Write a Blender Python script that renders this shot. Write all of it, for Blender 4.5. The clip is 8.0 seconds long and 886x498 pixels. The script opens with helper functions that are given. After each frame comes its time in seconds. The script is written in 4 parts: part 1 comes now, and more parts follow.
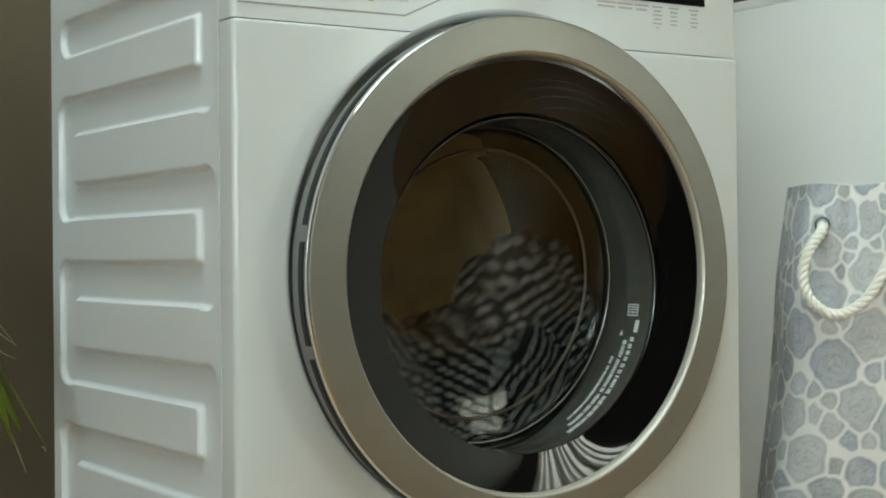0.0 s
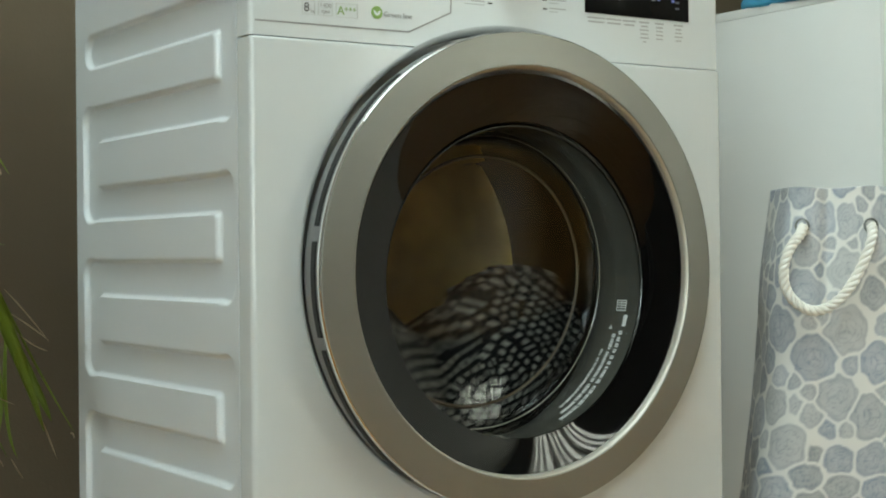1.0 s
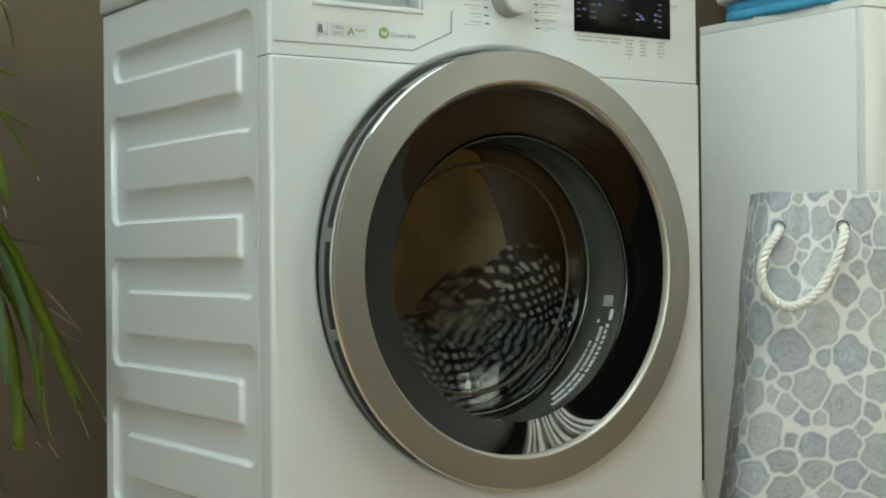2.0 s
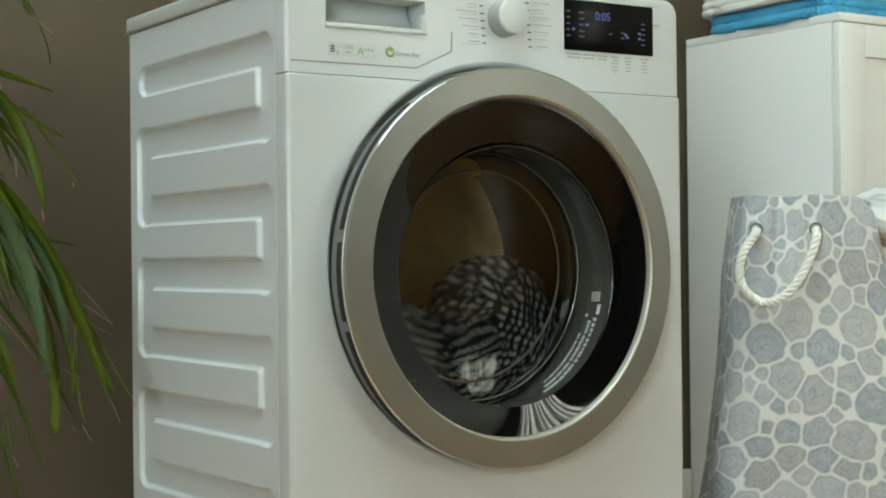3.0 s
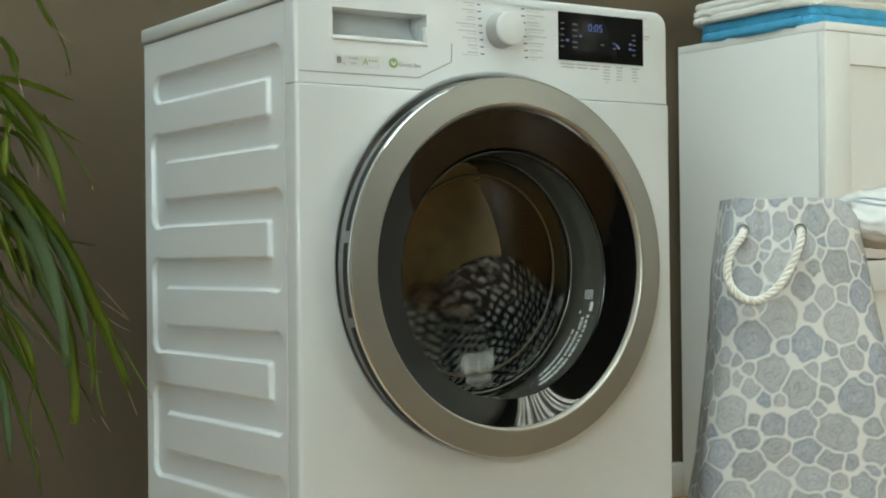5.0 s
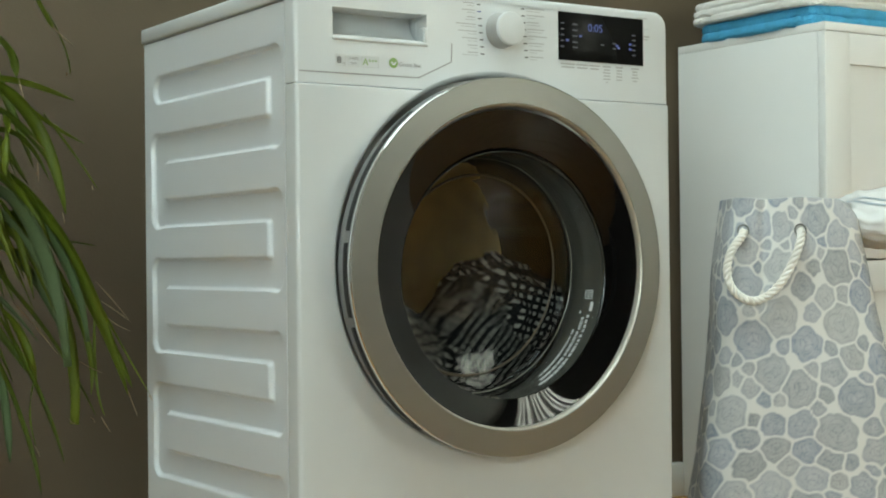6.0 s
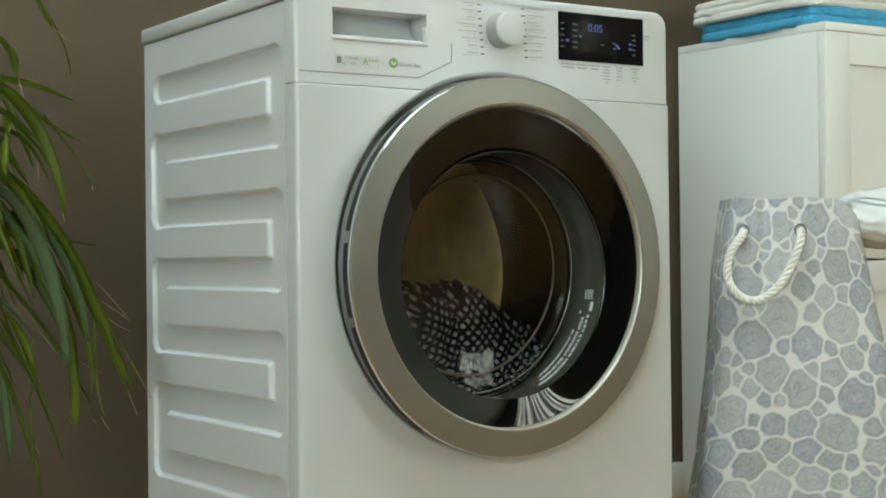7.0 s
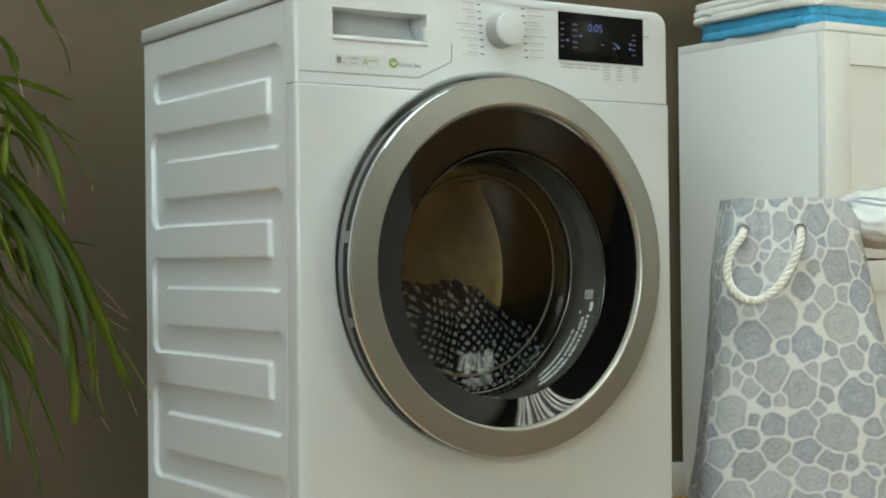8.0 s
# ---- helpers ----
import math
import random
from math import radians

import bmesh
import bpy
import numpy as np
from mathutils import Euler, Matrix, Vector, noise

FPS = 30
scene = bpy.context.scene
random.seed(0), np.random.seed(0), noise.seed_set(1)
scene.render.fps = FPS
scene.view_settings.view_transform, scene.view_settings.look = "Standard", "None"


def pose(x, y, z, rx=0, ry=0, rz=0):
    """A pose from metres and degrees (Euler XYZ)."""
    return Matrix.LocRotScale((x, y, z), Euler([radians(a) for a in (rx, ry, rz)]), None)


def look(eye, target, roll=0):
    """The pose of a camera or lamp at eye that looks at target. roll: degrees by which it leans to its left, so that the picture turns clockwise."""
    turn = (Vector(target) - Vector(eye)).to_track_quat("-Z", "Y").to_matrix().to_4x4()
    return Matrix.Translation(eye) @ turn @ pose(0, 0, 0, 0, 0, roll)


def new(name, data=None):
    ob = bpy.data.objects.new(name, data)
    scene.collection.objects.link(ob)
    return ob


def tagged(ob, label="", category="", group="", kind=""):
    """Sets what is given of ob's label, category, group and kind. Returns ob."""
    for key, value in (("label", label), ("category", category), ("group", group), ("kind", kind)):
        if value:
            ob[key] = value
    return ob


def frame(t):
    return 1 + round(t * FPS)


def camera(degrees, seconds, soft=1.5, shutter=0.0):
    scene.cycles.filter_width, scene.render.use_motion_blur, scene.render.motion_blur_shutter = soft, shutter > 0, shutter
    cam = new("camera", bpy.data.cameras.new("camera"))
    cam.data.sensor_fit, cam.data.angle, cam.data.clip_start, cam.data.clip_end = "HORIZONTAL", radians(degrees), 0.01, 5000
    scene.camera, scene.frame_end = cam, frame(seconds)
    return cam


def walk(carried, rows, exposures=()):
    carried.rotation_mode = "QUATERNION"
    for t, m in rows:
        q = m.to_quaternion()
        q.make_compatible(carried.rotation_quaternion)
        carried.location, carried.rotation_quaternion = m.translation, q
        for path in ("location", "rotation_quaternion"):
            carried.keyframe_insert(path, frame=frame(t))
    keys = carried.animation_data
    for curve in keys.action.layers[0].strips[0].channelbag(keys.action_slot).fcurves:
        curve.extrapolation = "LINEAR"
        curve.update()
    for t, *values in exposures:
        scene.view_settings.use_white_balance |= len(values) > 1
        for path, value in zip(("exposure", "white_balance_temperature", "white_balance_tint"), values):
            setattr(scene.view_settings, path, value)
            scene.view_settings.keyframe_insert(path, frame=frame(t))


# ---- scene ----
# ---------------------------------------------------------------- camera
EYE0, EYE1 = Vector((-0.8685, -1.2107, 0.5116)), Vector((-1.1630, -1.6459, 0.4998))
TURN0, TURN1 = Vector((32.99, 0.11, -0.52)), Vector((33.15, 0.40, -0.61))  # yaw, pitch, roll


def slider(k):
    """The camera on its slider: k = 0 at the near end, 1 at the far end."""
    eye, (yaw, pitch, roll) = EYE0.lerp(EYE1, k), TURN0.lerp(TURN1, k)
    yaw, pitch = radians(yaw), radians(pitch)
    ahead = Vector((math.sin(yaw) * math.cos(pitch), math.cos(yaw) * math.cos(pitch), math.sin(pitch)))
    return look(eye, eye + 2 * ahead, roll)


cam = camera(32.58, 8.0, soft=1.9, shutter=0.5)
SLIDE = [(0, 0), (0.5, 0.0968), (1, 0.2136), (1.5, 0.342), (2.2, 0.556), (2.8, 0.741), (3, 0.8030), (3.25, 0.869), (3.5, 0.9229), (3.75, 0.962),
         (4, 0.9864), (4.25, 0.997), (4.5, 1), (8, 1)]
walk(cam, [(t, slider(k)) for t, k in SLIDE])

# ---------------------------------------------------------------- light
world = bpy.data.worlds.new("sky")
scene.world = world
world.use_nodes = True
wn = world.node_tree.nodes
sky = wn.new("ShaderNodeTexSky")
sky.sky_type, sky.sun_disc, sky.sun_elevation, sky.sun_rotation = "NISHITA", False, radians(38), radians(150)
wn["Background"].inputs["Strength"].default_value = 0.12
world.node_tree.links.new(sky.outputs[0], wn["Background"].inputs["Color"])


def window_light(name, m, sx, sy, power, colour):
    lamp = bpy.data.lights.new(name, "AREA")
    lamp.shape, lamp.size, lamp.size_y, lamp.energy, lamp.color = "RECTANGLE", sx, sy, power, colour
    ob = new(name, lamp)
    ob.matrix_world = m
    return ob


# daylight through the blind window in the front wall, and through the side window
window_light("window_light", look((2.17, -3.57, 1.51), (1.72, 0.0, 1.2)), 0.86, 1.8, 46, (0.94, 1.0, 0.85))
window_light("window_light", look((-4.40, -4.1, 1.65), (0.4, 0.2, 0.7)), 1.6, 1.5, 122, (0.82, 1.0, 0.98))
# lamp in an unseen roof window, added to light wall and cabinet from above
window_light("added_roof_light", look((-0.60, -0.42, 2.60), (-0.60, -0.45, 0.0)), 1.6, 1.5, 36, (0.84, 1.0, 0.95))
scene.view_settings.exposure = -0.13

# ---------------------------------------------------------------- materials
def material(name):
    m = bpy.data.materials.new(name)
    m.use_nodes = True
    return m, m.node_tree.nodes, m.node_tree.links, m.node_tree.nodes["Principled BSDF"]


def plain(name, colour, rough=0.5, metal=0.0, vary=0.06, scale=9.0, bump=0.0, bump_scale=300.0, coat=0.0, spec=0.5):
    """A surface with a soft drift of tone, a fine wear in its gloss and a fine relief."""
    m, n, l, b = material(name)
    tc = n.new("ShaderNodeTexCoord")
    no = n.new("ShaderNodeTexNoise")
    no.inputs["Scale"].default_value, no.inputs["Detail"].default_value = scale, 5
    l.new(tc.outputs["Object"], no.inputs["Vector"])
    mix = n.new("ShaderNodeMix")
    mix.data_type = "RGBA"
    mix.inputs["A"].default_value = (*[c * (1 - vary) for c in colour], 1)
    mix.inputs["B"].default_value = (*[min(1, c * (1 + vary)) for c in colour], 1)
    l.new(no.outputs["Fac"], mix.inputs["Factor"])
    l.new(mix.outputs["Result"], b.inputs["Base Color"])
    fine = n.new("ShaderNodeTexNoise")
    fine.inputs["Scale"].default_value, fine.inputs["Detail"].default_value = bump_scale, 3
    l.new(tc.outputs["Object"], fine.inputs["Vector"])
    mr = n.new("ShaderNodeMapRange")
    mr.inputs["To Min"].default_value, mr.inputs["To Max"].default_value = rough * (0.85 if vary else 1), min(1, rough * (1.15 if vary else 1))
    l.new(no.outputs["Fac"], mr.inputs["Value"])
    l.new(mr.outputs["Result"], b.inputs["Roughness"])
    if bump:
        bp = n.new("ShaderNodeBump")
        bp.inputs["Strength"].default_value, bp.inputs["Distance"].default_value = bump, 0.001
        l.new(fine.outputs["Fac"], bp.inputs["Height"])
        l.new(bp.outputs["Normal"], b.inputs["Normal"])
    b.inputs["Metallic"].default_value, b.inputs["Specular IOR Level"].default_value = metal, spec
    b.inputs["Coat Weight"].default_value, b.inputs["Coat Roughness"].default_value = coat, 0.08
    return m


def glass(name, colour, rough=0.0, ior=1.45):
    m, n, l, b = material(name)
    b.inputs["Base Color"].default_value = (*colour, 1)
    b.inputs["Transmission Weight"].default_value, b.inputs["Roughness"].default_value, b.inputs["IOR"].default_value = 1, rough, ior
    return m


def glow(name, colour, strength):
    m, n, l, b = material(name)
    b.inputs["Base Color"].default_value = (0.01, 0.01, 0.02, 1)
    b.inputs["Emission Color"].default_value, b.inputs["Emission Strength"].default_value = (*colour, 1), strength
    return m


def math_node(n, l, op, a, b=None):
    node = n.new("ShaderNodeMath")
    node.operation = op
    for i, v in enumerate((a, b)):
        if v is None:
            continue
        if isinstance(v, (int, float)):
            node.inputs[i].default_value = v
        else:
            l.new(v, node.inputs[i])
    return node.outputs[0]


def checked_cloth_material():
    """Black jersey printed with small off-white squares in rows."""
    m, n, l, b = material("black cloth with white squares")
    uv = n.new("ShaderNodeUVMap")
    wob = n.new("ShaderNodeTexNoise")
    wob.inputs["Scale"].default_value = 9
    l.new(uv.outputs[0], wob.inputs["Vector"])
    warp = n.new("ShaderNodeVectorMath")
    warp.operation = "MULTIPLY_ADD"
    warp.inputs[1].default_value = (0.018, 0.018, 0)
    l.new(wob.outputs["Color"], warp.inputs[0])
    l.new(uv.outputs[0], warp.inputs[2])
    sep = n.new("ShaderNodeSeparateXYZ")
    l.new(warp.outputs[0], sep.inputs[0])
    pitch, half = 0.0165, 0.245
    cell = []
    for axis in (0, 1):
        f = math_node(n, l, "FRACT", math_node(n, l, "DIVIDE", sep.outputs[axis], pitch))
        d = math_node(n, l, "ABSOLUTE", math_node(n, l, "SUBTRACT", f, 0.5))
        cell.append(math_node(n, l, "LESS_THAN", d, half))
    mask = math_node(n, l, "MULTIPLY", cell[0], cell[1])
    tone = n.new("ShaderNodeTexNoise")
    tone.inputs["Scale"].default_value = 60
    l.new(uv.outputs[0], tone.inputs["Vector"])
    white = n.new("ShaderNodeMix")
    white.data_type = "RGBA"
    white.inputs["A"].default_value, white.inputs["B"].default_value = (0.05, 0.05, 0.045, 1), (0.37, 0.365, 0.32, 1)
    l.new(tone.outputs["Fac"], white.inputs["Factor"])
    mix = n.new("ShaderNodeMix")
    mix.data_type = "RGBA"
    mix.inputs["A"].default_value = (0.005, 0.005, 0.0055, 1)
    l.new(white.outputs["Result"], mix.inputs["B"])
    l.new(mask, mix.inputs["Factor"])
    l.new(mix.outputs["Result"], b.inputs["Base Color"])
    b.inputs["Roughness"].default_value = 0.75
    b.inputs["Specular IOR Level"].default_value = 0.15
    return m


def bag_material():
    """Printed canvas: the print's depth and blueness come with the mesh, the weave and washes from here."""
    m, n, l, b = material("white canvas with grey rosettes")
    tint = n.new("ShaderNodeAttribute")
    tint.attribute_name = "print"
    uv = n.new("ShaderNodeUVMap")
    sep = n.new("ShaderNodeSeparateColor")
    l.new(tint.outputs["Color"], sep.inputs[0])
    wash, weave = n.new("ShaderNodeTexNoise"), n.new("ShaderNodeTexNoise")
    for t, scale in ((wash, 70), (weave, 900)):
        t.inputs["Scale"].default_value, t.inputs["Detail"].default_value = scale, 3
        l.new(uv.outputs[0], t.inputs["Vector"])
    fac = math_node(n, l, "MULTIPLY", sep.outputs[0], math_node(n, l, "ADD", math_node(n, l, "MULTIPLY", wash.outputs["Fac"], 0.7), 0.65))
    blue, mix = n.new("ShaderNodeMix"), n.new("ShaderNodeMix")
    blue.data_type = mix.data_type = "RGBA"
    blue.inputs["A"].default_value, blue.inputs["B"].default_value = (0.30, 0.31, 0.325, 1), (0.26, 0.30, 0.385, 1)
    l.new(sep.outputs[1], blue.inputs["Factor"])
    mix.inputs["A"].default_value = (0.74, 0.735, 0.70, 1)
    l.new(blue.outputs["Result"], mix.inputs["B"])
    l.new(fac, mix.inputs["Factor"])
    l.new(mix.outputs["Result"], b.inputs["Base Color"])
    b.inputs["Roughness"].default_value = 0.8
    bp = n.new("ShaderNodeBump")
    bp.inputs["Strength"].default_value, bp.inputs["Distance"].default_value = 0.3, 0.0006
    l.new(weave.outputs["Fac"], bp.inputs["Height"])
    l.new(bp.outputs["Normal"], b.inputs["Normal"])
    return m


def wood_material(name, dark, light, along=(1.0, 14.0, 14.0), rough=0.35):
    m, n, l, b = material(name)
    tc = n.new("ShaderNodeTexCoord")
    info = n.new("ShaderNodeObjectInfo")
    off = n.new("ShaderNodeVectorMath")
    off.operation = "MULTIPLY_ADD"
    off.inputs[1].default_value = (7, 5, 3)
    l.new(info.outputs["Random"], off.inputs[0])
    l.new(tc.outputs["Object"], off.inputs[2])
    mp = n.new("ShaderNodeMapping")
    mp.inputs["Scale"].default_value = along
    l.new(off.outputs[0], mp.inputs["Vector"])
    no = n.new("ShaderNodeTexNoise")
    no.inputs["Scale"].default_value, no.inputs["Detail"].default_value, no.inputs["Distortion"].default_value = 3.0, 8, 0.6
    l.new(mp.outputs[0], no.inputs["Vector"])
    mix = n.new("ShaderNodeMix")
    mix.data_type = "RGBA"
    mix.inputs["A"].default_value, mix.inputs["B"].default_value = (*dark, 1), (*light, 1)
    l.new(no.outputs["Fac"], mix.inputs["Factor"])
    l.new(mix.outputs["Result"], b.inputs["Base Color"])
    b.inputs["Roughness"].default_value = rough
    return m


def leaf_material(name, dark, light, rough=0.35):
    m, n, l, b = material(name)
    tc = n.new("ShaderNodeTexCoord")
    info = n.new("ShaderNodeObjectInfo")
    no = n.new("ShaderNodeTexNoise")
    no.inputs["Scale"].default_value = 14
    l.new(tc.outputs["Object"], no.inputs["Vector"])
    fac = math_node(n, l, "MULTIPLY", math_node(n, l, "ADD", no.outputs["Fac"], info.outputs["Random"]), 0.5)
    mix = n.new("ShaderNodeMix")
    mix.data_type = "RGBA"
    mix.inputs["A"].default_value, mix.inputs["B"].default_value = (*dark, 1), (*light, 1)
    l.new(fac, mix.inputs["Factor"])
    l.new(mix.outputs["Result"], b.inputs["Base Color"])
    b.inputs["Roughness"].default_value = rough
    uv = n.new("ShaderNodeUVMap")
    wave = n.new("ShaderNodeTexWave")
    wave.inputs["Scale"].default_value = 3.2
    l.new(uv.outputs[0], wave.inputs["Vector"])
    bp = n.new("ShaderNodeBump")
    bp.inputs["Strength"].default_value, bp.inputs["Distance"].default_value = 0.35, 0.001
    l.new(wave.outputs["Fac"], bp.inputs["Height"])
    l.new(bp.outputs["Normal"], b.inputs["Normal"])
    return m


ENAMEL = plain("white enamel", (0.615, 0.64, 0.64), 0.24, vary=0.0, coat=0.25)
# Lighter and bluer than ENAMEL: cool daylight on the left side put into colour.
SIDESTEELLIT = plain("white painted steel lightened for its lit side", (0.73, 0.77, 0.80), 0.28, vary=0.0, coat=0.1)
PANEL = plain("white plastic", (0.66, 0.69, 0.695), 0.30, vary=0.012, bump=0.04, coat=0.1)
SATIN = plain("satin silver", (0.275, 0.272, 0.250), 0.40, metal=0.7, vary=0.02, bump=0.05, bump_scale=900)
CHROME = plain("bright chrome", (0.85, 0.85, 0.84), 0.10, metal=1.0, vary=0.02)
BRIGHT = plain("bright satin edge", (0.60, 0.57, 0.50), 0.45, metal=0.6, vary=0.02)
SKIRTGREY = plain("silver-grey knob side", (0.42, 0.42, 0.41), 0.35, metal=0.35, vary=0.03)
DOORGREY = plain("dark grey plastic", (0.21, 0.21, 0.21), 0.45, vary=0.05, spec=0.25)
DARKGAP = plain("dark slot", (0.012, 0.012, 0.012), 0.6)
BLACKGLASS = plain("black printed glass", (0.003, 0.003, 0.003), 0.03, vary=0.1, spec=0.5)
DISPLAYGLASS = plain("black display", (0.004, 0.004, 0.004), 0.22, vary=0.1, spec=0.10)
BOWLGLASS = glass("clear door glass", (0.76, 0.77, 0.76), ior=1.36)
RUBBER = plain("grey rubber", (0.098, 0.093, 0.078), 0.45, vary=0.25, scale=5)
BEAD = plain("glass edge", (0.27, 0.26, 0.21), 0.2, vary=0.2)
# Shaded copy of the glass edge: the front line's dimness is in its colour.
BEADSHADED = plain("shaded glass edge", (0.075, 0.077, 0.070), 0.2, vary=0.3)
# Brown copy of the glass edge, with dim warm shade as its colour.
BEADBROWNSHADE = plain("glass edge in shade", (0.060, 0.042, 0.018), 0.55, vary=0.2)
BOWLPRINT = plain("pale print on glass", (0.82, 0.84, 0.82), 0.4, vary=0.45, scale=90)
# Near-black: the shade inside the drum is put into the steel's colour.
STEELSHADED = plain("drum steel with shade in its colour", (0.032, 0.027, 0.020), 0.42, metal=1.0, vary=0.12, scale=20)
# Golden tone paints the warm floor's reflection and light on the drum back.
BACKSTEELLIT = plain("satin steel with warm light in its colour", (0.68, 0.48, 0.17), 0.58, metal=0.45, vary=0.45, scale=30)
SEAM = plain("shaded joint", (0.30, 0.30, 0.295), 0.6)
INK = plain("grey print", (0.42, 0.42, 0.42), 0.6)
INKPALE = plain("pale print", (0.57, 0.59, 0.57), 0.6)
INKDARK = plain("dark print", (0.10, 0.10, 0.10), 0.6)
INKGREEN = plain("green print", (0.26, 0.42, 0.12), 0.5)
BLUELIT = glow("blue lit segment", (0.20, 0.28, 0.80), 0.34)
DIMLIT = glow("dim lit legend", (0.35, 0.38, 0.42), 0.16)
CLOTH = checked_cloth_material()
CANVAS = bag_material()
ROPE = plain("cotton rope", (0.86, 0.84, 0.78), 0.85, vary=0.1, scale=60, bump=0.4, bump_scale=800)
GROMMET = plain("dull metal eyelet", (0.25, 0.26, 0.25), 0.4, metal=0.8)
LACQUER = plain("white lacquered wood", (0.875, 0.875, 0.845), 0.42, vary=0.02, bump=0.08, bump_scale=120)
TERRYBLUE = plain("blue terry cloth", (0.075, 0.39, 0.64), 0.95, vary=0.3, scale=40, bump=1.0, bump_scale=500)
TERRYCREAM = plain("cream terry cloth", (0.90, 0.89, 0.85), 0.95, vary=0.08, scale=40, bump=1.0, bump_scale=500)
LINEN = plain("white linen", (0.80, 0.81, 0.80), 0.9, vary=0.04, scale=30, bump=0.3, bump_scale=700)
LINENBLUE = plain("pale blue stripe", (0.67, 0.75, 0.80), 0.9, vary=0.06)
WALL = plain("brown wall paint", (0.105, 0.077, 0.046), 0.75, vary=0.06, scale=3, bump=0.25, bump_scale=260)
DARKWALL = plain("charcoal wall paint", (0.05, 0.045, 0.04), 0.8, vary=0.06, scale=3, bump=0.2, bump_scale=260)
ROOMWALL = plain("pale wall paint", (0.56, 0.56, 0.53), 0.8, vary=0.04, scale=3, bump=0.2, bump_scale=260)
CEILING = plain("ceiling paint", (0.72, 0.72, 0.70), 0.85, vary=0.03, scale=2)
SKIRT = plain("white painted skirting", (0.72, 0.72, 0.68), 0.4, vary=0.03)
FLOORWOOD = wood_material("warm oiled planks", (0.21, 0.090, 0.016), (0.47, 0.235, 0.055), (14.0, 1.0, 14.0))
SUBFLOOR = plain("dark joint", (0.03, 0.02, 0.012), 0.8)
LEAF = leaf_material("green leaf", (0.070, 0.120, 0.009), (0.27, 0.35, 0.032))
LEAFPALE = leaf_material("grey-green leaf underside", (0.13, 0.21, 0.085), (0.23, 0.32, 0.16), 0.5)
DRY = leaf_material("dry leaf tip", (0.20, 0.10, 0.035), (0.75, 0.62, 0.45), 0.7)
POT = plain("grey glazed pot", (0.25, 0.26, 0.27), 0.3, vary=0.1, coat=0.3)
SOIL = plain("soil", (0.03, 0.02, 0.014), 0.95, vary=0.3, scale=60, bump=1, bump_scale=120)
BLIND = plain("white blind slat", (0.8, 0.8, 0.78), 0.6, vary=0.02)
PANEGLASS = glass("window glass", (0.98, 0.99, 0.99))
FOOT = plain("black rubber foot", (0.02, 0.02, 0.02), 0.7)


# ---------------------------------------------------------------- building helpers
def part(name, bm, mat, parent=None, label="", smooth=True, angle=38, at=None):
    """Links a bmesh as one mesh object, under its thing if one is given."""
    bmesh.ops.recalc_face_normals(bm, faces=bm.faces)
    me = bpy.data.meshes.new(name)
    bm.to_mesh(me)
    bm.free()
    me.materials.append(mat)
    if smooth:
        me.polygons.foreach_set("use_smooth", [True] * len(me.polygons))
        me.set_sharp_from_angle(angle=radians(angle))
    ob = new(name, me)
    if parent is not None:
        ob.parent = parent
    if at is not None:
        ob.matrix_basis = at
    if label:
        ob["label"] = label
    return ob


def thing(name, label, category, at=None, group="", kind=""):
    ob = tagged(new(name), label, category, group, kind)
    ob.empty_display_size = 0.05
    if at is not None:
        ob.matrix_basis = at
    return ob


def box(x0, x1, y0, y1, z0, z1, bevel=0.0, seg=2, bm=None, m=None):
    bm = bm or bmesh.new()
    mm = Matrix.Translation(((x0 + x1) / 2, (y0 + y1) / 2, (z0 + z1) / 2)) @ Matrix.Diagonal((x1 - x0, y1 - y0, z1 - z0, 1))
    vs = bmesh.ops.create_cube(bm, size=1, matrix=mm)["verts"]
    if bevel:
        es = {e for v in vs for e in v.link_edges}
        r = bmesh.ops.bevel(bm, geom=list(es), offset=bevel, segments=seg, affect="EDGES", profile=0.5)
        vs = list({v for v in vs if v.is_valid} | {v for v in r["verts"]})
    if m is not None:
        bmesh.ops.transform(bm, matrix=m, verts=vs)
    return bm


def lathe(profile, n=120, cx=0.0, cz=0.0, bm=None, closed=False):
    """Turns (radius, depth) points about an axis along y through (cx, cz)."""
    bm = bm or bmesh.new()
    rows = []
    for r, y in profile:
        if r < 1e-6:
            rows.append([bm.verts.new((cx, y, cz))])
        else:
            rows.append([bm.verts.new((cx + r * math.cos(2 * math.pi * i / n), y, cz + r * math.sin(2 * math.pi * i / n))) for i in range(n)])
    pairs = list(zip(rows, rows[1:])) + ([(rows[-1], rows[0])] if closed else [])
    for a, b in pairs:
        for i in range(n):
            j = (i + 1) % n
            if len(a) == 1 and len(b) == 1:
                break
            if len(a) == 1:
                bm.faces.new((a[0], b[i], b[j]))
            elif len(b) == 1:
                bm.faces.new((a[i], a[j], b[0]))
            else:
                bm.faces.new((a[i], a[j], b[j], b[i]))
    return bm


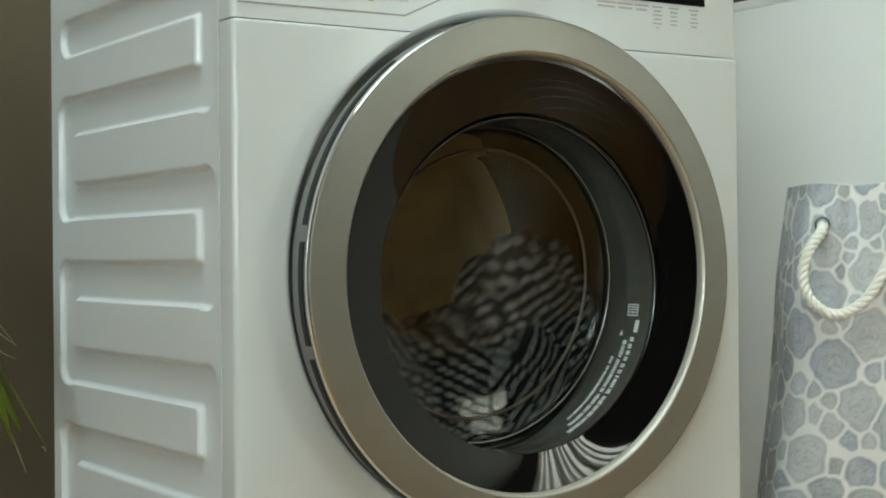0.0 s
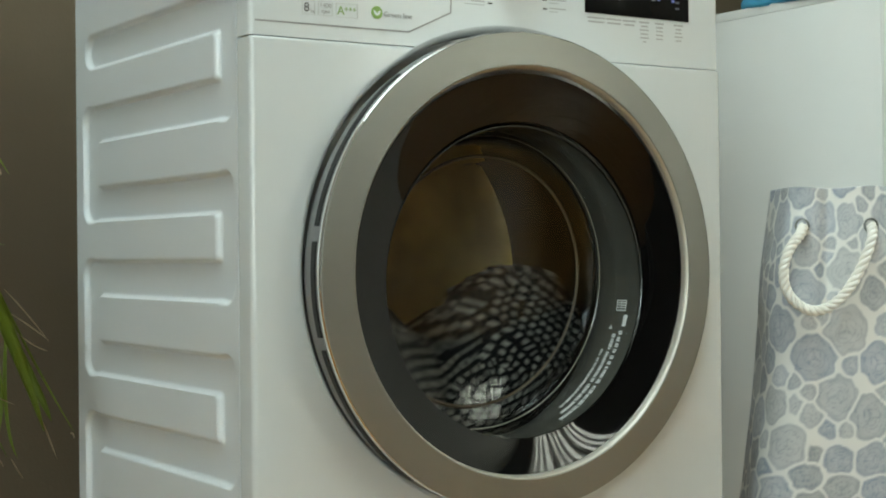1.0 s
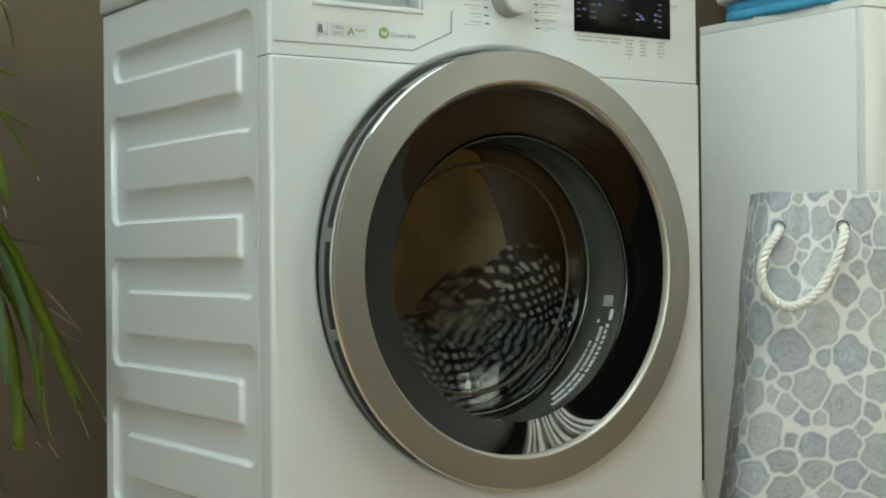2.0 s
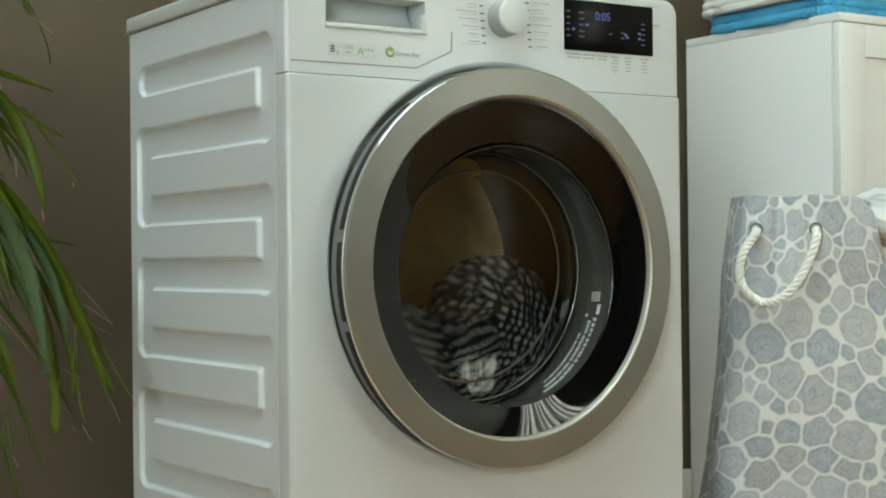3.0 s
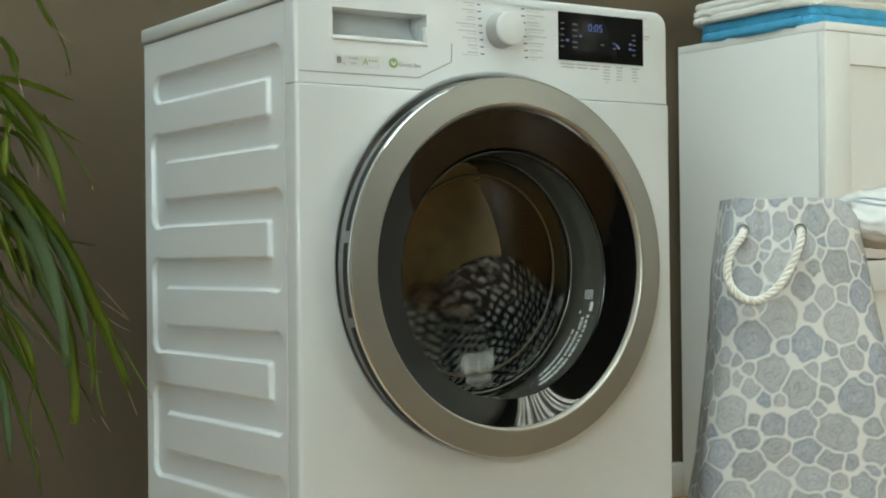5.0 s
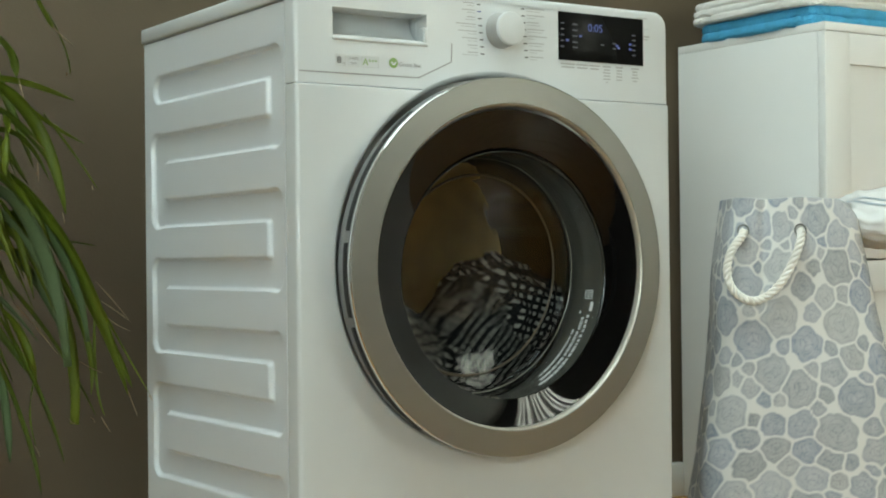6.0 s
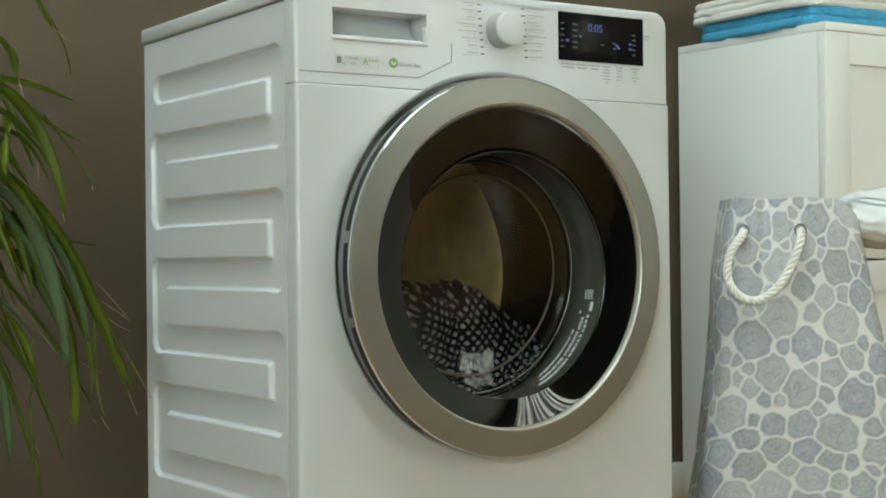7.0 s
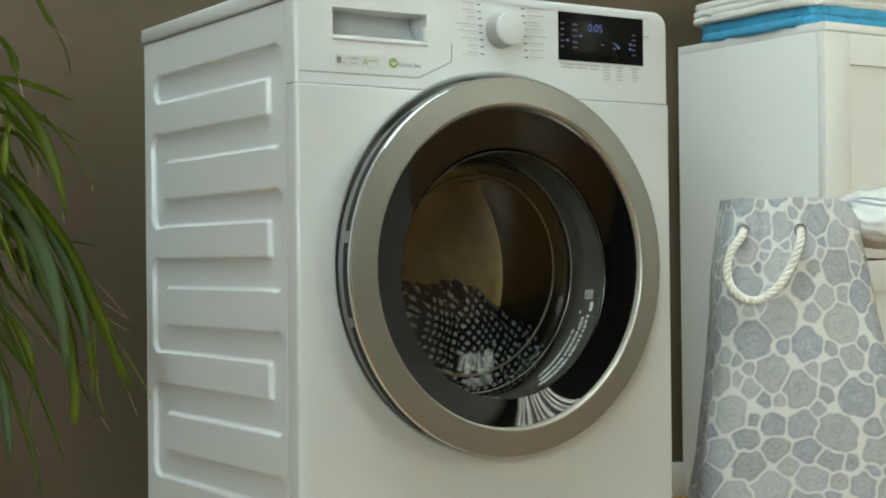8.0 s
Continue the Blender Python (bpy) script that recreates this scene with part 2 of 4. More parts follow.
def tube(points, radius, n=8, bm=None, caps=True):
    bm = bm or bmesh.new()
    pts = [Vector(p) for p in points]
    rings, side = [], None
    for i, p in enumerate(pts):
        d = (pts[min(i + 1, len(pts) - 1)] - pts[max(i - 1, 0)]).normalized()
        side = d.orthogonal().normalized() if side is None else (side - side.dot(d) * d).normalized()
        up = d.cross(side)
        r = radius(i / (len(pts) - 1)) if callable(radius) else radius
        rings.append([bm.verts.new(p + r * (math.cos(2 * math.pi * k / n) * side + math.sin(2 * math.pi * k / n) * up)) for k in range(n)])
    for a, b in zip(rings, rings[1:]):
        for k in range(n):
            bm.faces.new((a[k], a[(k + 1) % n], b[(k + 1) % n], b[k]))
    if caps:
        bm.faces.new(rings[0][::-1])
        bm.faces.new(rings[-1])
    return bm


def carve(solid, cutters):
    """The bmesh solid with the bmesh cutters taken out of it."""
    def temp(bm):
        me = bpy.data.meshes.new("temp")
        bmesh.ops.recalc_face_normals(bm, faces=bm.faces)
        bm.to_mesh(me)
        bm.free()
        return new("temp", me)
    base, tools = temp(solid), [temp(c) for c in cutters]
    for t in tools:
        mod = base.modifiers.new("cut", "BOOLEAN")
        mod.operation, mod.object, mod.solver = "DIFFERENCE", t, "EXACT"
    bpy.context.view_layer.update()
    me = bpy.data.meshes.new_from_object(base.evaluated_get(bpy.context.evaluated_depsgraph_get()))
    out = bmesh.new()
    out.from_mesh(me)
    for ob in (base, *tools):
        old = ob.data
        bpy.data.objects.remove(ob)
        bpy.data.meshes.remove(old)
    bpy.data.meshes.remove(me)
    return out


def letters(text, size, mat, parent, m, name="lettering", label="", align="LEFT"):
    cu = bpy.data.curves.new("temp", "FONT")
    cu.body, cu.size, cu.align_x, cu.extrude = text, size, align, 0.0002
    ob = new("temp", cu)
    bpy.context.view_layer.update()
    me = bpy.data.meshes.new_from_object(ob.evaluated_get(bpy.context.evaluated_depsgraph_get()))
    bpy.data.objects.remove(ob)
    me.materials.clear()
    me.materials.append(mat)
    out = new(name, me)
    out.parent, out.matrix_basis = parent, m
    if label:
        out["label"] = label
    return out


# ---------------------------------------------------------------- room
X0, X1, Y0, Y1, H = -4.3, 2.9, -5.0, 0.755, 2.5
NOOK_X, NOOK_Y = 0.55, -3.45   # the corner that stands into the room, by the blind window


def wall_with_opening(name, along, fixed, thick, a0, a1, o0, o1, s0, s1, mat, label):
    """A wall along x or y with one window opening from o0 to o1, sill s0, head s1."""
    bm = bmesh.new()
    spans = [(a0, o0, 0, H), (o1, a1, 0, H), (o0, o1, 0, s0), (o0, o1, s1, H)] if o1 > o0 else [(a0, a1, 0, H)]
    for p, q, z0, z1 in spans:
        if along == "x":
            box(p, q, min(fixed, fixed + thick), max(fixed, fixed + thick), z0, z1, bm=bm)
        else:
            box(min(fixed, fixed + thick), max(fixed, fixed + thick), p, q, z0, z1, bm=bm)
    return tagged(part(name, bm, mat, smooth=False), label, "wall", kind="structure")


tagged(part("floor", box(X0, X1, Y0, Y1, -0.1, -0.012), SUBFLOOR, smooth=False), "warm brown oiled plank floor with dark joints", "floor", kind="structure")
wall_with_opening("wall_north", "x", Y1, 0.15, X0, X1, 0, 0, 0, 0, WALL, "matt dark brown painted wall")
wall_with_opening("wall_south", "x", NOOK_Y, -0.15, NOOK_X, X1, 1.74, 2.60, 0.60, 2.42, DARKWALL, "dark painted wall with a window")
wall_with_opening("wall_south_2", "x", Y0, -0.15, X0, NOOK_X, 0, 0, 0, 0, DARKWALL, "plain dark painted wall")
wall_with_opening("wall_return", "y", NOOK_X, 0.15, Y0, NOOK_Y - 0.15, 0, 0, 0, 0, DARKWALL, "plain dark painted wall")
wall_with_opening("wall_west", "y", X0, -0.15, Y0 - 0.15, Y1 + 0.15, -4.9, -3.3, 0.9, 2.4, ROOMWALL, "pale grey painted wall with a side window")
wall_with_opening("wall_east", "y", X1, 0.15, Y0 - 0.15, Y1 + 0.15, 0, 0, 0, 0, ROOMWALL, "pale grey painted wall")
RX0, RX1, RY0, RY1 = -1.42, 0.22, -1.20, 0.35   # the opening of the added, unseen roof window
top = bmesh.new()
for q in ((X0 - 0.15, RX0, Y0 - 0.15, Y1 + 0.15), (RX1, X1 + 0.15, Y0 - 0.15, Y1 + 0.15), (RX0, RX1, Y0 - 0.15, RY0), (RX0, RX1, RY1, Y1 + 0.15)):
    box(*q, H, H + 0.1, bm=top)
tagged(part("ceiling", top, CEILING, smooth=False), "plain white painted ceiling with an added, unseen roof window", "ceiling", kind="structure")
for a, b in ((X0, 0.993), (1.562, X1)):
    tagged(part("baseboard", box(a, b, Y1 - 0.016, Y1, 0.0, 0.070, 0.003), SKIRT), "white painted skirting board along the wall", "skirting", kind="structure")


def window(name, m, width, height, bays, blind):
    """A white casement window in bays, with vertical slats of a blind before it. Local x along the wall, y outwards."""
    w = tagged(thing(name, "white framed window with a closed vertical blind" if blind else "white framed window with plain panes", "window", m), kind="structure")
    bay = width / bays
    fr = bmesh.new()
    for i in range(bays + 1):
        box(i * bay - 0.03, i * bay + 0.03, 0.03, 0.09, 0, height, 0.004, bm=fr)
    for z in (0, height):
        box(-0.03, width + 0.03, 0.025, 0.095, z - 0.03, z + 0.03, 0.004, bm=fr)
    part("window_frame", fr, SKIRT, w)
    part("window_sill", box(-0.06, width + 0.06, -0.05, 0.02, -0.035, -0.005, 0.004), SKIRT, w)
    for i in range(bays):
        p = part("pane", box(i * bay + 0.03, (i + 1) * bay - 0.03, 0.055, 0.061, 0.03, height - 0.03), PANEGLASS, w, smooth=False)
        p.visible_shadow = False
    if blind:
        me = None
        for i in range(bays):
            for k in range(3):
                at = pose(i * bay + 0.07 + k * (bay - 0.14) / 2, -0.03, 0, 0, 0, 78)
                if me is None:
                    first = part("slat", box(-0.026, 0.026, -0.0008, 0.0008, 0.02, height - 0.01), BLIND, w, smooth=False, at=at)
                    me = first.data
                else:
                    s = new("slat", me)
                    s.parent, s.matrix_basis = w, at
    return w


window("window_1", pose(2.60, NOOK_Y, 0.60, 0, 0, 180), 0.86, 1.82, 3, True)
added_roof_window = tagged(thing("added_roof_window", "unseen white framed roof window, added for light from above", "window"), kind="structure")
for q in ((RX0, RX1, RY0, RY0 + 0.05), (RX0, RX1, RY1 - 0.05, RY1), (RX0, RX0 + 0.05, RY0 + 0.05, RY1 - 0.05), (RX1 - 0.05, RX1, RY0 + 0.05, RY1 - 0.05)):
    part("window_frame", box(*q, H + 0.02, H + 0.07, 0.004), SKIRT, added_roof_window)
roof_pane = part("pane", box(RX0 + 0.05, RX1 - 0.05, RY0 + 0.05, RY1 - 0.05, H + 0.04, H + 0.046), PANEGLASS, added_roof_window, smooth=False)
roof_pane.visible_shadow = False
window("window_2", pose(X0, -4.9, 0.9, 0, 0, 90), 1.6, 1.5, 2, False)

# ---------------------------------------------------------------- washing machine
CZ = 0.4894
washer = thing("washing_machine", "white front-loading washing machine with a silver-ringed round door", "washing machine")


def left_side():
    """The pressed steel side: one channel that winds down it in turns, with soft shoulders."""
    rects, n = [], 4
    for k in range(n):
        d = 0.1806 * k
        rects.append((0.040, 0.449 if k == 0 else 0.459, 0.731 - d, 0.7715 - d))   # upper run
        rects.append((0.040, 0.459, 0.643 - d, 0.6855 - d))                         # lower run
        rects.append((0.040, 0.082, 0.643 - d, 0.7715 - d))                         # turn at the front
        if k < n - 1:
            rects.append((0.413, 0.459, 0.731 - d - 0.1806, 0.6855 - d))            # turn at the back
    ny, nz = 260, 480
    ys, zs = np.linspace(0.030, 0.4824, ny), np.linspace(0.03, 0.8225, nz)
    gy, gz = np.meshgrid(ys, zs, indexing="ij")

    def rounded(a, b, c, d, r):
        qy, qz = np.abs(gy - (a + b) / 2) - (b - a) / 2 + r, np.abs(gz - (c + d) / 2) - (d - c) / 2 + r
        return np.hypot(np.maximum(qy, 0), np.maximum(qz, 0)) + np.minimum(np.maximum(qy, qz), 0) - r
    sd = np.full_like(gy, 1.0)
    for a, b, c, d in rects:
        s = rounded(a, b, c, d, min(0.02, (b - a) * 0.48, (d - c) * 0.48))
        k = 0.006
        h = np.clip(0.5 + 0.5 * (sd - s) / k, 0, 1)
        sd = sd * (1 - h) + s * h - k * h * (1 - h)
    t = np.clip((0.0010 - sd) / 0.0048, 0, 1)
    depth = 0.0066 * t * t * (3 - 2 * t)
    bm = bmesh.new()
    vs = [[bm.verts.new((-0.3 + depth[i, j], ys[i], zs[j])) for j in range(nz)] for i in range(ny)]
    for i in range(ny - 1):
        for j in range(nz - 1):
            bm.faces.new((vs[i][j], vs[i][j + 1], vs[i + 1][j + 1], vs[i + 1][j]))
    # folded edges, so that the sheet has depth
    edge = [v[0] for v in vs], [v[-1] for v in vs], vs[0], vs[-1]
    for line in edge:
        inner = [bm.verts.new((-0.286, v.co.y, v.co.z)) for v in line]
        for p in range(len(line) - 1):
            bm.faces.new((line[p], line[p + 1], inner[p + 1], inner[p]))
    return bm


part("side_panel", left_side(), SIDESTEELLIT, washer, "white steel side pressed with one winding channel", angle=50)
part("side_panel", box(0.284, 0.304, 0.03, 0.4824, 0.03, 0.8235, 0.003), ENAMEL, washer)
part("back_panel", box(-0.284, 0.284, 0.470, 0.482, 0.03, 0.8235), ENAMEL, washer, smooth=False)
part("base", box(-0.284, 0.284, 0.03, 0.47, 0.03, 0.05), ENAMEL, washer, smooth=False)
part("inner_wall", box(-0.290, -0.286, 0.036, 0.47, 0.05, 0.8245), DARKGAP, washer, smooth=False)
part("lid", box(-0.303, 0.306, 0.030, 0.4889, 0.8250, 0.8465, 0.0035, 3), PANEL, washer, "white plastic lid with a shadow gap below")
for x in (-0.25, 0.25):
    for y in (0.06, 0.43):
        part("foot", box(x - 0.02, x + 0.02, y - 0.02, y + 0.02, 0, 0.0305, 0.006), FOOT, washer)


def rounded_slab(x0, x1, y0, y1, z0, z1, vertical, top=0.0, seg=5):
    """A slab whose front vertical edges, and if asked its front top edge, are rounded."""
    bm = box(x0, x1, y0, y1, z0, z1)
    es = [e for e in bm.edges if all(abs(v.co.y - y0) < 1e-5 for v in e.verts) and abs(e.verts[0].co.z - e.verts[1].co.z) > 1e-4]
    bmesh.ops.bevel(bm, geom=es, offset=vertical, segments=seg, affect="EDGES", profile=0.5)
    if top:
        es = [e for e in bm.edges if all(abs(v.co.z - z1) < 1e-5 for v in e.verts) and not all(abs(v.co.y - y1) < 1e-5 for v in e.verts) and e.calc_length() > 1e-5]
        bmesh.ops.bevel(bm, geom=es, offset=top, segments=seg, affect="EDGES", profile=0.5)
    return bm


def plug(r, y0=-0.1, y1=0.2, n=160):
    return lathe([(0, y0), (r, y0), (r, y1), (0, y1)], n, 0.005, CZ + 0.004)


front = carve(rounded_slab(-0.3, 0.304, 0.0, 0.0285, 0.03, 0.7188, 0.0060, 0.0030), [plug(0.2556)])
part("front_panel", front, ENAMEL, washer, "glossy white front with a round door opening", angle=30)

PY = 0.0022   # face of the control panel
TRAY = (-0.2470, -0.1080, 0.7795, 0.8160)
def panel_slab(x0, x1, y0, y1, z0, z1):
    """The control panel's block: upper corners rounded in plan of the front, front edges softened."""
    bm = box(x0, x1, y0, y1, z0, z1)
    for x, rad in ((x1, 0.022), (x0, 0.004)):
        es = [e for e in bm.edges if all(abs(v.co.x - x) < 1e-5 and abs(v.co.z - z1) < 1e-5 for v in e.verts)]
        bmesh.ops.bevel(bm, geom=es, offset=rad, segments=8, affect="EDGES", profile=0.5)
    es = [e for e in bm.edges if all(abs(v.co.y - y0) < 1e-5 for v in e.verts) and not all(abs(v.co.z - z0) < 1e-5 for v in e.verts)]
    bmesh.ops.bevel(bm, geom=es, offset=0.0062, segments=5, affect="EDGES", profile=0.5)
    return bm


control = carve(panel_slab(-0.3, 0.303, PY, 0.0285, 0.7197, 0.8515),
                [plug(0.2556), box(TRAY[0], TRAY[1], -0.03, 0.05, TRAY[2], TRAY[3])])
panel = part("control_panel", control, PANEL, washer, "white plastic control panel arched over the door", angle=30)

# the detergent drawer: its outline groove, grip and lip
drawer = new("drawer")
drawer.parent = washer
drawer["label"] = "white detergent drawer front with a recessed grip"


def groove(points, width, y, parent, mat, name="seam"):
    bm = bmesh.new()
    for (xa, za), (xb, zb) in zip(points, points[1:]):
        d = math.hypot(xb - xa, zb - za)
        box(-width / 4, d + width / 4, y - 0.0003, y + 0.0003, -width / 2, width / 2, bm=bm,
            m=Matrix.Translation((xa, 0, za)) @ Matrix.Rotation(-math.atan2(zb - za, xb - xa), 4, "Y"))
    return part(name, bm, mat, parent, smooth=False)


groove([(-0.2935, 0.7335), (-0.1215, 0.7340), (-0.0705, 0.7575), (-0.0695, 0.7815)], 0.0016, PY, drawer, SEAM)
grip = bmesh.new()
x0, x1, z0, z1 = TRAY
for k in range(9):   # a scooped back to the grip
    a, b = math.pi / 2 * k / 8, math.pi / 2 * (k + 1) / 8
    ya, za = 0.045 - 0.042 * (1 - math.cos(a)) * 0.75, z1 - (z1 - z0) * math.sin(a) * 0.98
    yb, zb = 0.045 - 0.042 * (1 - math.cos(b)) * 0.75, z1 - (z1 - z0) * math.sin(b) * 0.98
    grip.faces.new([grip.verts.new(p) for p in ((x0 + 0.002, ya, za), (x1 - 0.002, ya, za), (x1 - 0.002, yb, zb), (x0 + 0.002, yb, zb))])
bmesh.ops.remove_doubles(grip, verts=grip.verts, dist=1e-5)
bmesh.ops.solidify(grip, geom=grip.faces, thickness=0.0015)
part("grip_scoop", grip, PANEL, drawer)
pocket = bmesh.new()
box(x0 - 0.003, x1 + 0.003, 0.0290, 0.048, z1, z1 + 0.003, bm=pocket)
box(x0 - 0.003, x0, 0.0290, 0.048, z0, z1, bm=pocket)
box(x1, x1 + 0.003, 0.0290, 0.048, z0, z1, bm=pocket)
part("grip_pocket", pocket, PANEL, drawer, smooth=False)
part("grip_lip", box(x0 - 0.001, x1 + 0.001, PY - 0.002, PY + 0.012, z0 - 0.0045, z0 + 0.0005, 0.0015, 3), PANEL, drawer)
part("grip_lip", box(x1 - 0.0045, x1 + 0.001, PY - 0.0012, PY + 0.012, z0, z0 + 0.02, 0.0012, 3), PANEL, drawer)

# printed badges
FACE = Matrix.Rotation(radians(90), 4, "X")


def on_panel(x, z, off=0.0006):
    return Matrix.Translation((x, PY - off, z)) @ FACE


def frame_print(x0, x1, z0, z1, mat):
    t = 0.0005
    bm = bmesh.new()
    for a, b, c, d in ((x0, x1, z0, z0 + t), (x0, x1, z1 - t, z1), (x0, x0 + t, z0 + t, z1 - t), (x1 - t, x1, z0 + t, z1 - t)):
        box(a, b, PY - 0.0005, PY + 0.0003, c, d, bm=bm)
    return part("badge_frame", bm, mat, drawer, smooth=False)


frame_print(-0.2430, -0.2290, 0.7428, 0.7572, INKPALE)
letters("8", 0.0125, INKDARK, drawer, on_panel(-0.2415, 0.7458))
letters("kg", 0.0045, INK, drawer, on_panel(-0.2340, 0.7452))
frame_print(-0.2255, -0.2095, 0.7430, 0.7572, INKPALE)
letters("1400", 0.0065, INK, drawer, on_panel(-0.2175, 0.7508), align="CENTER")
letters("rpm", 0.0058, INK, drawer, on_panel(-0.2175, 0.7455), align="CENTER")
frame_print(-0.2055, -0.1810, 0.7428, 0.7568, INKPALE)
letters("A", 0.0125, INKGREEN, drawer, on_panel(-0.2045, 0.7455))
letters("+++", 0.0080, INKGREEN, drawer, on_panel(-0.1965, 0.7485))
part("green_badge", lathe([(0, PY - 0.0006), (0.0064, PY - 0.0006), (0.0064, PY + 0.0003), (0, PY + 0.0003)], 32, -0.1590, 0.7508), INKGREEN, drawer, "round green leaf badge", smooth=False)
leafmark = bmesh.new()
for a in (-38, 38):
    m = Matrix.Translation((-0.1590, PY - 0.0008, 0.7478)) @ Matrix.Rotation(radians(a), 4, "Y")
    vs = [leafmark.verts.new(m @ Vector((0.0013 * math.sin(2 * math.pi * k / 12), 0, 0.0032 - 0.0032 * math.cos(2 * math.pi * k / 12)))) for k in range(12)]
    leafmark.faces.new(vs)
part("badge_leaf", leafmark, PANEL, drawer, smooth=False)
letters("Green line", 0.0078, INK, drawer, on_panel(-0.1510, 0.7472))

# programme list: marks and bars for the small print
rnd = random.Random(4)
for side in (0, 1):
    for k in range(8):
        z = 0.8364 - 0.0093 * k
        x = (-0.0265 + 0.0008 * k) if side == 0 else (0.0455 + 0.0008 * k)
        part("mark", box(x - 0.0028, x + 0.0028, PY - 0.0004, PY + 0.0003, z - 0.0008, z + 0.0008), BLUELIT if (side, k) == (0, 1) else INKDARK, panel, smooth=False)
        for row, mat in ((0.0012, INK), (-0.0022, INK)):
            w = rnd.uniform(0.012, 0.034) * (0.8 if row < 0 else 1)
            bx = (x - 0.007 - w, x - 0.007) if side == 0 else (x + 0.006, x + 0.006 + w)
            part("print_bar", box(bx[0], bx[1], PY - 0.0003, PY + 0.0003, z + row - 0.0006, z + row + 0.0006 - (0.0005 if row < 0 else 0)), mat, panel, smooth=False)
for x0, x1, n in ((0.109, 0.134, 2), (0.136, 0.157, 2), (0.159, 0.178, 2), (0.1835, 0.1975, 6), (0.2065, 0.2195, 5), (0.2345, 0.2485, 5)):
    for k in range(n):
        w = (x1 - x0) * (1 if k == 0 else rnd.uniform(0.55, 0.95)) * (0.3 if n == 6 and k == 5 else 1)
        c = (x0 + x1) / 2
        z = 0.7672 - 0.0044 * k
        part("print_bar", box(c - w / 2, c + w / 2, PY - 0.0003, PY + 0.0003, z - (0.0011 if k < 2 else 0.0007), z + 0.0008), INK, panel, smooth=False)
part("print_bar", box(0.2530, 0.2690, PY - 0.0003, PY + 0.0003, 0.8132, 0.8152), INK, panel, smooth=False)
part("print_bar", box(0.2560, 0.2670, PY - 0.0003, PY + 0.0003, 0.8096, 0.8108), INK, panel, smooth=False)
part("print_bar", box(0.2450, 0.2650, PY - 0.0003, PY + 0.0003, 0.8395, 0.8405), INK, panel, smooth=False)
part("button_lip", box(0.2535, 0.2685, PY - 0.0010, PY + 0.001, 0.8245, 0.8275, 0.0008), PANEL, panel)

# display
display = part("display", box(0.1055, 0.2565, PY - 0.0015, PY + 0.001, 0.7720, 0.8385, 0.001), DISPLAYGLASS, washer, "glossy black display with blue digits")
DY = PY - 0.0018
letters("0:05", 0.0155, BLUELIT, display, Matrix.Translation((0.1560, DY, 0.8140)) @ FACE, "digits", "blue lit digits")
for x, z in ((0.1200, 0.7995), (0.1430, 0.8065), (0.2080, 0.7975), (0.2110, 0.7945), (0.2320, 0.8010), (0.2320, 0.7940)):
    part("lit_mark", box(x - 0.0022, x + 0.0022, DY - 0.0002, DY + 0.0004, z - 0.0014, z + 0.0014), BLUELIT, display, smooth=False)
for x, zs, w in ((0.1115, (0.8225, 0.8145, 0.8065, 0.7985, 0.7905), 0.006), (0.1335, (0.8220, 0.8140, 0.8060, 0.7975, 0.7905), 0.009), (0.2385, (0.8140, 0.8070, 0.8000, 0.7930, 0.7860), 0.006),
                 (0.1820, (0.7970,), 0.006), (0.2030, (0.8000, 0.7930), 0.006)):
    for z in zs:
        part("legend", box(x - w / 2, x + w / 2, DY - 0.0002, DY + 0.0004, z - 0.0009, z + 0.0009), DIMLIT, display, smooth=False)

# programme knob
knob = part("knob", lathe([(0.0, PY - 0.0262), (0.0190, PY - 0.0262), (0.0212, PY - 0.0255), (0.0222, PY - 0.0238), (0.0224, PY - 0.0215)], 64, 0.0090, 0.8045), PANEL, washer, "round white programme knob")
part("knob_skirt", lathe([(0.0222, PY - 0.0220), (0.0230, PY - 0.0150), (0.0240, PY - 0.002), (0.0246, PY + 0.001)], 64, 0.0090, 0.8045), SKIRTGREY, knob, "silver-grey knob side")

# ---- door
ring_gap = part("door_recess", lathe([(0.2556, 0.0001), (0.2540, 0.0005), (0.2522, 0.0015), (0.2506, 0.0032), (0.2492, 0.0060), (0.2480, 0.0105), (0.2472, 0.0170), (0.2468, 0.0280), (0.19, 0.030)], 160, 0.005, CZ + 0.004), ENAMEL, washer, "rounded white lip of the door opening")
door = new("door")
door.parent = washer
door["label"] = "round door with a satin silver ring and a glass bowl"
part("door_back", lathe([(0.2462, -0.0300), (0.2474, -0.0285), (0.2472, -0.0120), (0.2440, 0.002), (0.232, 0.008)], 160, 0.001, CZ), DOORGREY, door, "grey rear shell of the door")
ring = part("ring", lathe([(0.2128, -0.0426), (0.2140, -0.0430), (0.2300, -0.0409), (0.2462, -0.0386), (0.2474, -0.0380)], 160, 0.0004, CZ), SATIN, door, "wide satin silver ring", angle=5)
part("outer_trim", lathe([(0.2474, -0.0380), (0.2484, -0.0368), (0.2489, -0.0352), (0.2487, -0.0325), (0.2462, -0.0300)], 160, 0.0008, CZ), CHROME, door, "bright chrome edge")
part("inner_trim", lathe([(0.2128, -0.0426), (0.2114, -0.0414), (0.2102, -0.0380), (0.2098, -0.0340)], 160, 0, CZ), BRIGHT, door, "bright silver edge")
slots = [(127, 169), (172.5, 194), (197, 236)]
